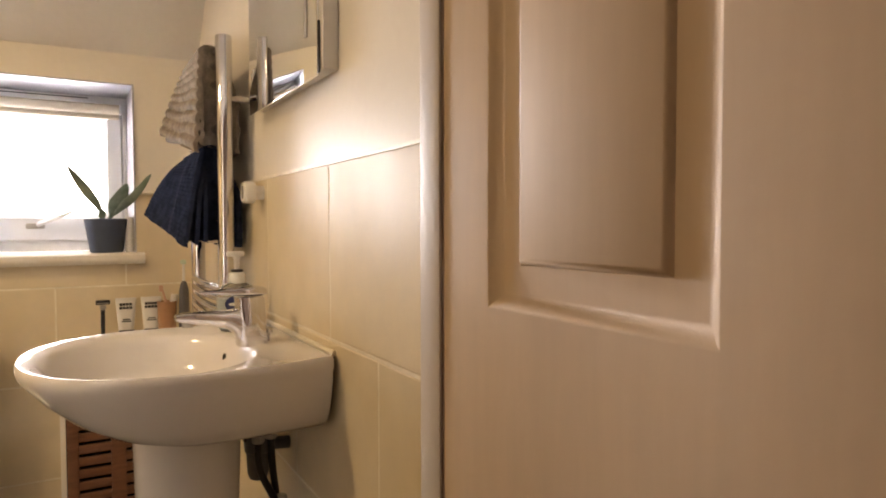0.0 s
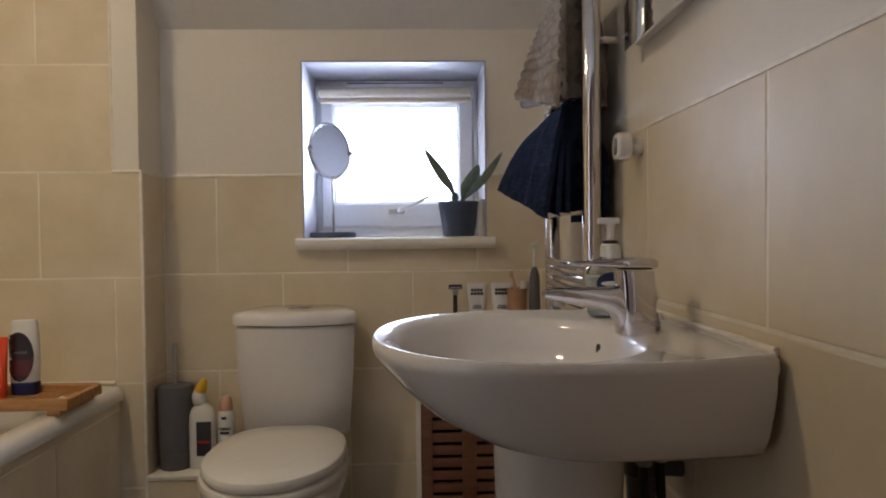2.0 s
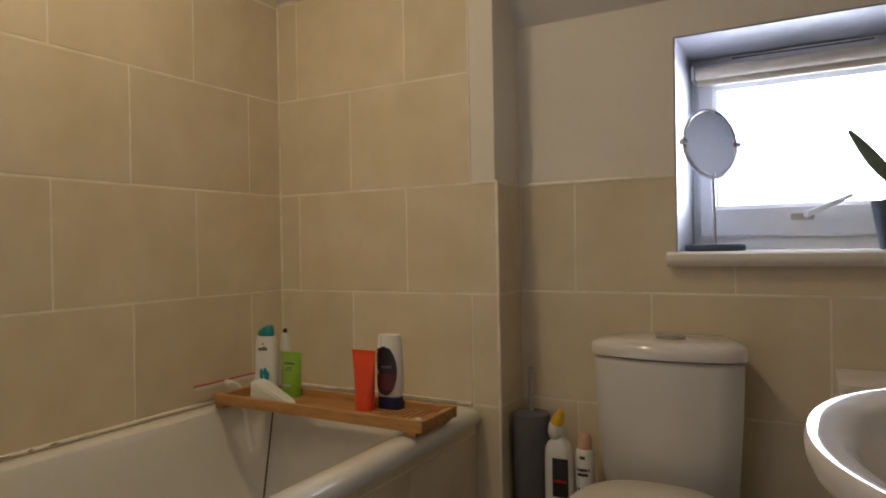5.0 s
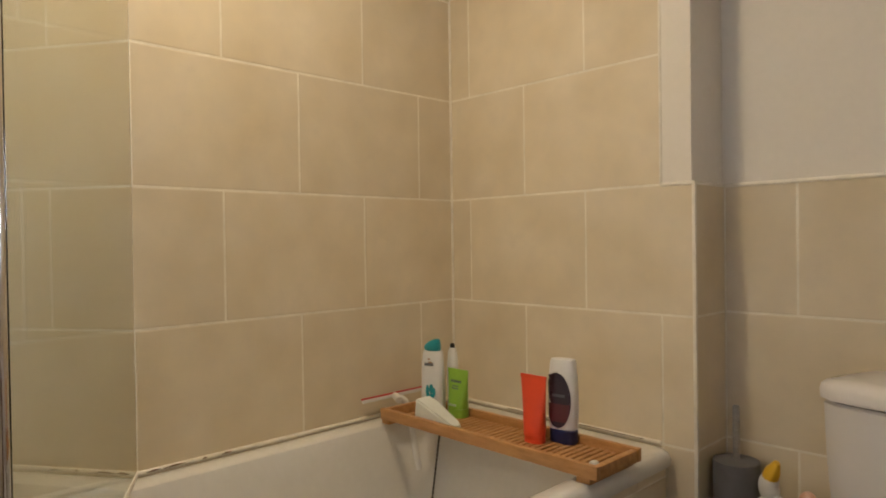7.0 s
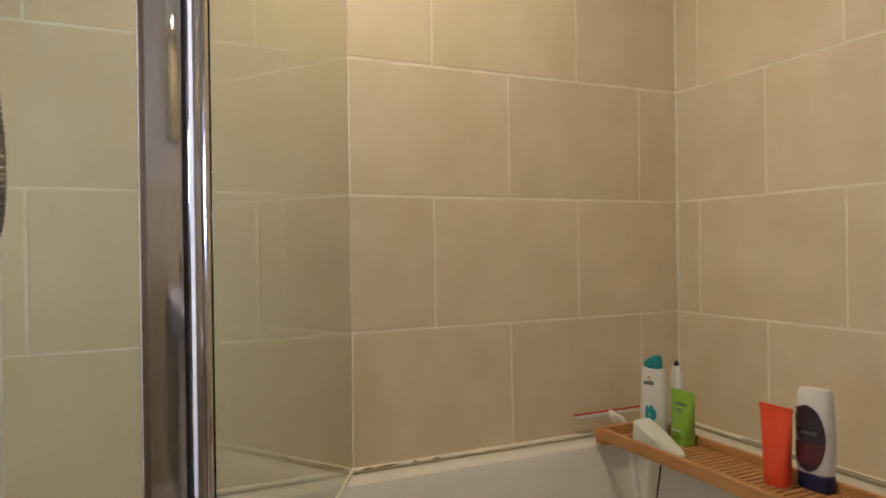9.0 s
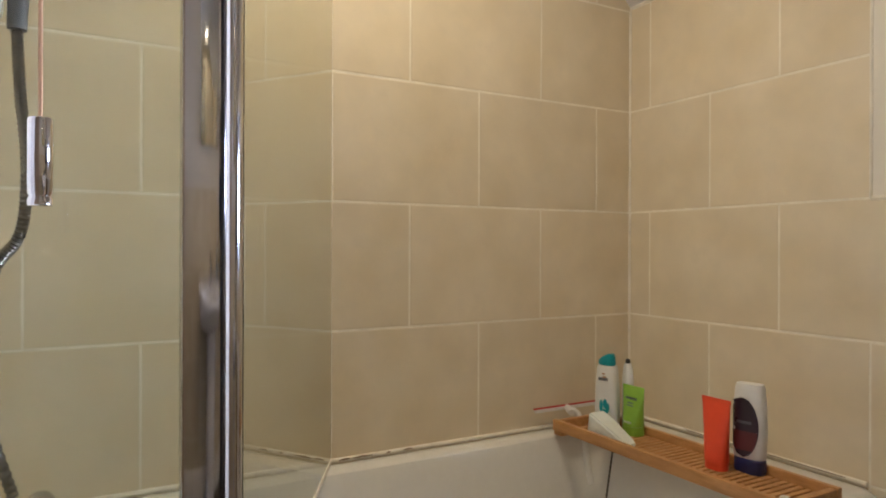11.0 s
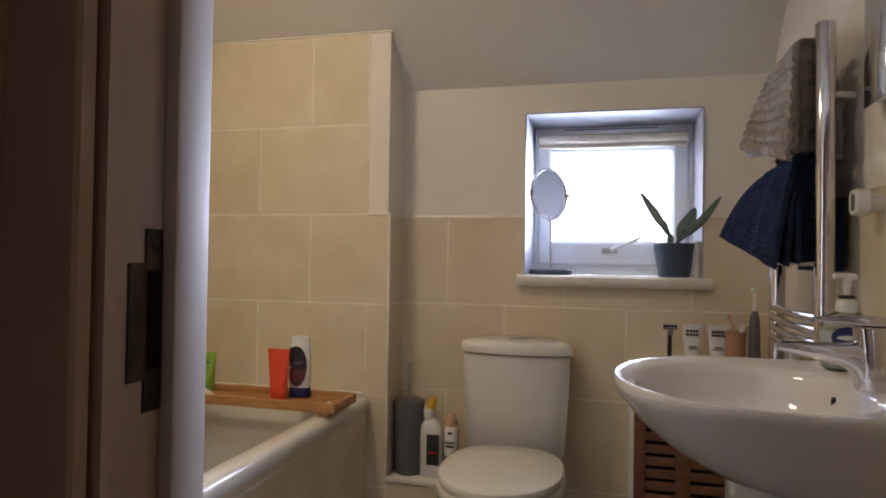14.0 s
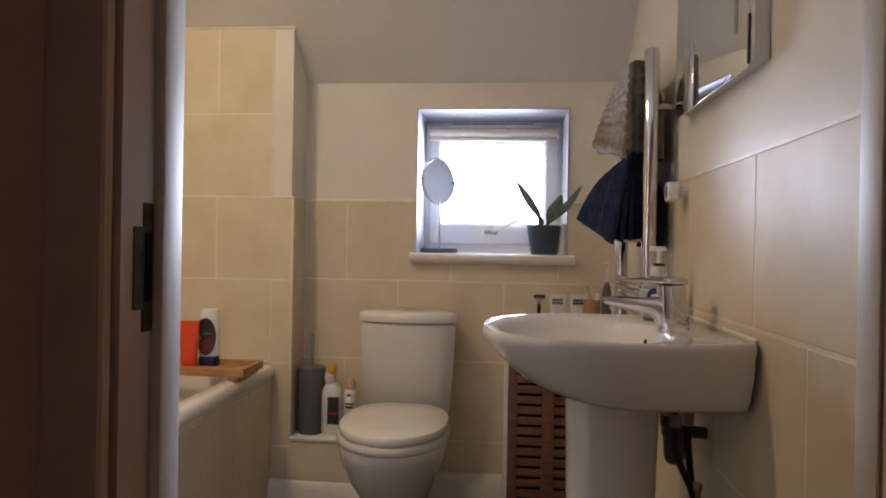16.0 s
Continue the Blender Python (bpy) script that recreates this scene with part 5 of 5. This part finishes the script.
part("dark_print", print_blob(-0.288, 3.680, 12, -0.006, 0.096, 0.031, 0.062, 0.0206, 0.0345, feather=0.014), PURPLE, s3, "large dark printed swirl")
part("plum_band", print_blob(-0.288, 3.680, 12, -0.004, 0.086, 0.027, 0.050, 0.0206, 0.0345, gap=0.0013, lo=-0.75, hi=0.05), PLUM, s3)
for xm, zm, hx, hz in ((-0.008, 0.062, 0.005, 0.017), (0.003, 0.068, 0.006, 0.013), (0.010, 0.060, 0.005, 0.012), (0.0, 0.048, 0.011, 0.007)):
    part("leaf_print", print_blob(-0.681, 3.648, 22, xm, zm, hx, hz, 0.0202, 0.0335), TEAL, s1)
part("print_patch", on_front(-0.288, 3.680, 12, -0.020, 0.012, 0.104, 0.110, 0.0214, 0.0345), GREYPL, s3)
ot = thing("lotion_tube", "bright orange lotion tube standing on its cap", "tube", (-0.345, 3.635, CB))
rr = [superellipse(-0.336 - 0.002 * t, 3.636, 0.0255 + 0.0105 * t, 0.019 * (1 - t) + 0.0014, CB + 0.016 + 0.126 * t, 26, 2.5) for t in [k / 7 for k in range(8)]]
part("tube_body", loft(rr), ORANGE, ot)
part("cap", loft([superellipse(-0.336, 3.636, 0.0250, 0.018, CB + z, 26, 2.5) for z in (0, 0.002, 0.0155)]), ORANGE, ot)
part("crimp", box(-0.3740, -0.3020, 3.6345, 3.6375, CB + 0.141, CB + 0.150), ORANGE, ot)
soapd = thing("pumice_scoop", "pale green wedge-shaped soap scoop lying in the caddy", "soap scoop", (-0.62, 3.58, CB))
bm = loft([[(-0.663, 3.562, CB), (-0.663, 3.612, CB), (-0.658, 3.612, CB + 0.058), (-0.658, 3.562, CB + 0.058)], [(-0.628, 3.558, CB), (-0.628, 3.614, CB), (-0.626, 3.612, CB + 0.049), (-0.626, 3.560, CB + 0.049)],
           [(-0.543, 3.565, CB), (-0.543, 3.605, CB), (-0.540, 3.604, CB + 0.013), (-0.540, 3.566, CB + 0.013)], [(-0.528, 3.575, CB), (-0.528, 3.595, CB), (-0.527, 3.594, CB + 0.006), (-0.527, 3.576, CB + 0.006)]])
bmesh.ops.bevel(bm, geom=bm.edges[:], offset=0.004, segments=2, affect="EDGES")
part("wedge", bm, FROSTED, soapd)
sq = thing("squeegee", "white squeegee with red rubber blade hung over the caddy", "squeegee", (-0.78, 3.60, KZ))
part("blade_holder", box(-0.826, -0.815, 3.520, 3.735, 0.6475, 0.6565, 0.002), WHITEPL, sq)
part("blade", box(-0.8235, -0.8175, 3.516, 3.739, 0.6565, 0.6605, 0.001), RED, sq, "red rubber blade")
part("yoke", tube([(-0.818, 3.628, 0.652), (-0.792, 3.615, 0.652), (-0.772, 3.605, 0.650)], [0.009, 0.010, 0.009], 12), WHITEPL, sq)
part("handle", tube(curve_points([(-0.786, 3.618, 0.652), (-0.778, 3.632, 0.640), (-0.772, 3.640, 0.600), (-0.763, 3.648, 0.52), (-0.755, 3.655, 0.456)], 5), [0.0095] * 14 + [0.0115] * 7, 12), WHITEPL, sq, "white handle hanging down")

# ---- corner beads ----
for x, y, z0, z1, w in ((XL + 0.001, YE - 0.001, BZ + 0.004, 1.80, 0.007), (XC - 0.001, YB - 0.001, LZ, DADO, 0.004)):
    solid("corner_sealant", tube([(x, y, z0), (x, y, z1)], w * 0.6, 8), SILICONE, "pale sealant bead in the tiled corner", "sealant", "structure")
solid("edge_trim", box(XC - 0.006, XC + 0.003, YE - 0.003, YE + 0.006, FLOOR + 0.12, DADO + 0.002, 0.003), SILICONE, "pale rounded tile edge trim at the corner", "tile trim", "structure")
for a, b in (((XC, YB + 0.003, DADO - 0.001), (WX0 - 0.002, YB + 0.003, DADO - 0.001)), ((WX1 + 0.002, YB + 0.003, DADO - 0.001), (XR, YB + 0.003, DADO - 0.001)),
             ((XC - 0.004, YE + 0.002, DADO - 0.001), (XC - 0.004, YB, DADO - 0.001)), ((-0.155, YE + 0.003, DADO - 0.001), (XC, YE + 0.003, DADO - 0.001))):
    solid("dado_sealant", tube([a, b], 0.0055, 8), SILICONE, "pale sealant bead along the top of the tiles", "sealant", "structure")
part("plaster_strip", box(-0.1545, XC - 0.0075, YE + 0.0022, YE + 0.0072, DADO + 0.001, 1.839), PAINT, wall_end, smooth=False)
solid("strip_sealant", tube([(-0.1560, YE + 0.0035, DADO), (-0.1560, YE + 0.0035, 1.808)], 0.0042, 8), SILICONE, "pale sealant bead beside the painted strip", "sealant", "structure")
solid("ceiling_sealant", tube([(XL, YE + 0.002, SLOPE - YE - 0.003), (XC, YE + 0.002, SLOPE - YE - 0.003)], 0.0045, 8), SILICONE, "pale sealant bead under the sloping ceiling", "sealant", "structure")
solid("dado_grout", box(XR - 0.0016, XR + 0.006, YD + 0.01, YB, DADO - 0.0035, DADO + 0.003, 0.0012), SILICONE, "pale grout line above the tiles", "grout", "structure", smooth=False)

# ---- tiles ----
JOINT, THICK = 0.0030, 0.004
tile_meshes = {}


def clip(poly, a, b, c):
    """The part of a polygon where a*u + b*z <= c."""
    out = []
    for p, q in zip(poly, poly[1:] + poly[:1]):
        dp, dq = a * p[0] + b * p[1] - c, a * q[0] + b * q[1] - c
        if dp <= 0:
            out.append(p)
        if (dp < 0 < dq) or (dq < 0 < dp):
            t = dp / (dp - dq)
            out.append((p[0] + t * (q[0] - p[0]), p[1] + t * (q[1] - p[1])))
    return out


def tile_mesh(poly):
    key = tuple((round(u, 4), round(z, 4)) for u, z in poly)
    if key not in tile_meshes:
        cu, cz = sum(p[0] for p in poly) / len(poly), sum(p[1] for p in poly) / len(poly)
        r = 0.0022

        def shrink(d):
            return [(u - math.copysign(min(d, abs(u - cu) * 0.9), u - cu), z - math.copysign(min(d, abs(z - cz) * 0.9), z - cz)) for u, z in poly]
        rings = [[(u, z, -THICK) for u, z in poly], [(u, z, -r) for u, z in poly], [(u, z, -0.0006) for u, z in shrink(r * 0.6)], [(u, z, 0) for u, z in shrink(r * 1.6)]]
        tile_meshes[key] = finish("tile", loft(rings, cap0=False), TILE, False)
    return tile_meshes[key]


def tile_field(parent, m, u0, u1, rows, holes=(), cut=None):
    """Lays tiles 0.4 wide on a wall; rows: z0, z1, one joint's place."""
    for z0, z1, joint in rows:
        k = math.floor((u0 - joint) / 0.4)
        while joint + 0.4 * k < u1:
            a, b = max(joint + 0.4 * k, u0), min(joint + 0.4 * (k + 1), u1)
            k += 1
            h, g = JOINT / 2, JOINT * 0.375
            if b - a < 0.012 or z1 - z0 < 0.012:
                continue
            poly = [(a + g, z0 + h), (b - g, z0 + h), (b - g, z1 - h), (a + g, z1 - h)]
            for h0, h1, hz0, hz1 in holes:
                if b <= h0 or a >= h1 or z1 <= hz0 or z0 >= hz1:
                    continue
                if a < h0:
                    poly = poly[:2] + [(b - g, hz0), (h0, hz0), (h0, z1 - h), (a + g, z1 - h)]
                elif b > h1:
                    poly = poly[:3] + [(h1, z1 - h), (h1, hz0), (a + g, hz0)]
                else:
                    poly = poly[:2] + [(b - g, hz0), (a + g, hz0)]
            if cut:
                poly = clip(poly, *cut)
            if len(poly) < 3:
                continue
            cu, cz = poly[0]
            ob = new("tile", tile_mesh([(u - cu, z - cz) for u, z in poly]))
            ob.parent = parent
            ob.matrix_local = m @ Matrix.Translation((cu, cz, 0))


R = lambda pairs: [(z0, z0 + 0.3, j) for z0, j in pairs]
tile_field(wall_left, axes((XL, 0, 0), (0, 1, 0), (1, 0, 0)), YD + 0.01, YE, R(((0.3, 3.15), (0.6, 3.35), (0.9, 3.15), (1.2, 3.35), (1.5, 3.15), (1.8, 3.35), (2.1, 3.15))), cut=(1, 1, SLOPE - 0.004))
tile_field(wall_end, axes((0, YE, 0), (1, 0, 0), (0, -1, 0)), XL, XC - 0.003, R(((0.0, -0.36), (0.3, -0.155), (0.6, -0.155), (0.9, -0.36))))
tile_field(wall_end, axes((0, YE, 0), (1, 0, 0), (0, -1, 0)), XL, -0.155, [(1.2, 1.5, -0.555), (1.5, 1.806, -0.36)])
tile_field(wall_end, axes((XC, 0, 0), (0, 1, 0), (1, 0, 0)), YE + 0.003, YB, R(((0.3, 3.4), (0.6, 3.4), (0.9, 3.4))))
tile_field(wall_back, axes((0, YB, 0), (1, 0, 0), (0, -1, 0)), XC, XR, R(((0.0, 0.085), (0.3, 0.085), (0.6, 0.285), (0.9, 0.085))), holes=((WX0, WX1, WZ0, 1.3),))
tile_field(wall_right, axes((XR, 0, 0), (0, -1, 0), (-1, 0, 0)), -YB, -YD - 0.01, R(((0.0, -2.337), (0.3, -2.737), (0.6, -2.537), (0.9, -2.737))))
tile_field(wall_door, axes((0, YD + 0.008, 0), (-1, 0, 0), (0, 1, 0)), 0.14, -XL, R(((0.3, 0.4), (0.6, 0.6), (0.9, 0.4), (1.2, 0.6), (1.5, 0.4), (1.8, 0.6), (2.1, 0.4))))
tile_field(panel, axes((-0.146, 0, 0), (0, 1, 0), (1, 0, 0)), BY0, YE - 0.002, [(0.062, 0.228, 3.35), (0.228, 0.528, 3.15), (0.528, 0.553, 3.35)])
tile_field(ledge, axes((0, YE - 0.006, 0), (1, 0, 0), (0, -1, 0)), XC + 0.002, 0.185, [(0.062, LZ - 0.013, 0.2)])
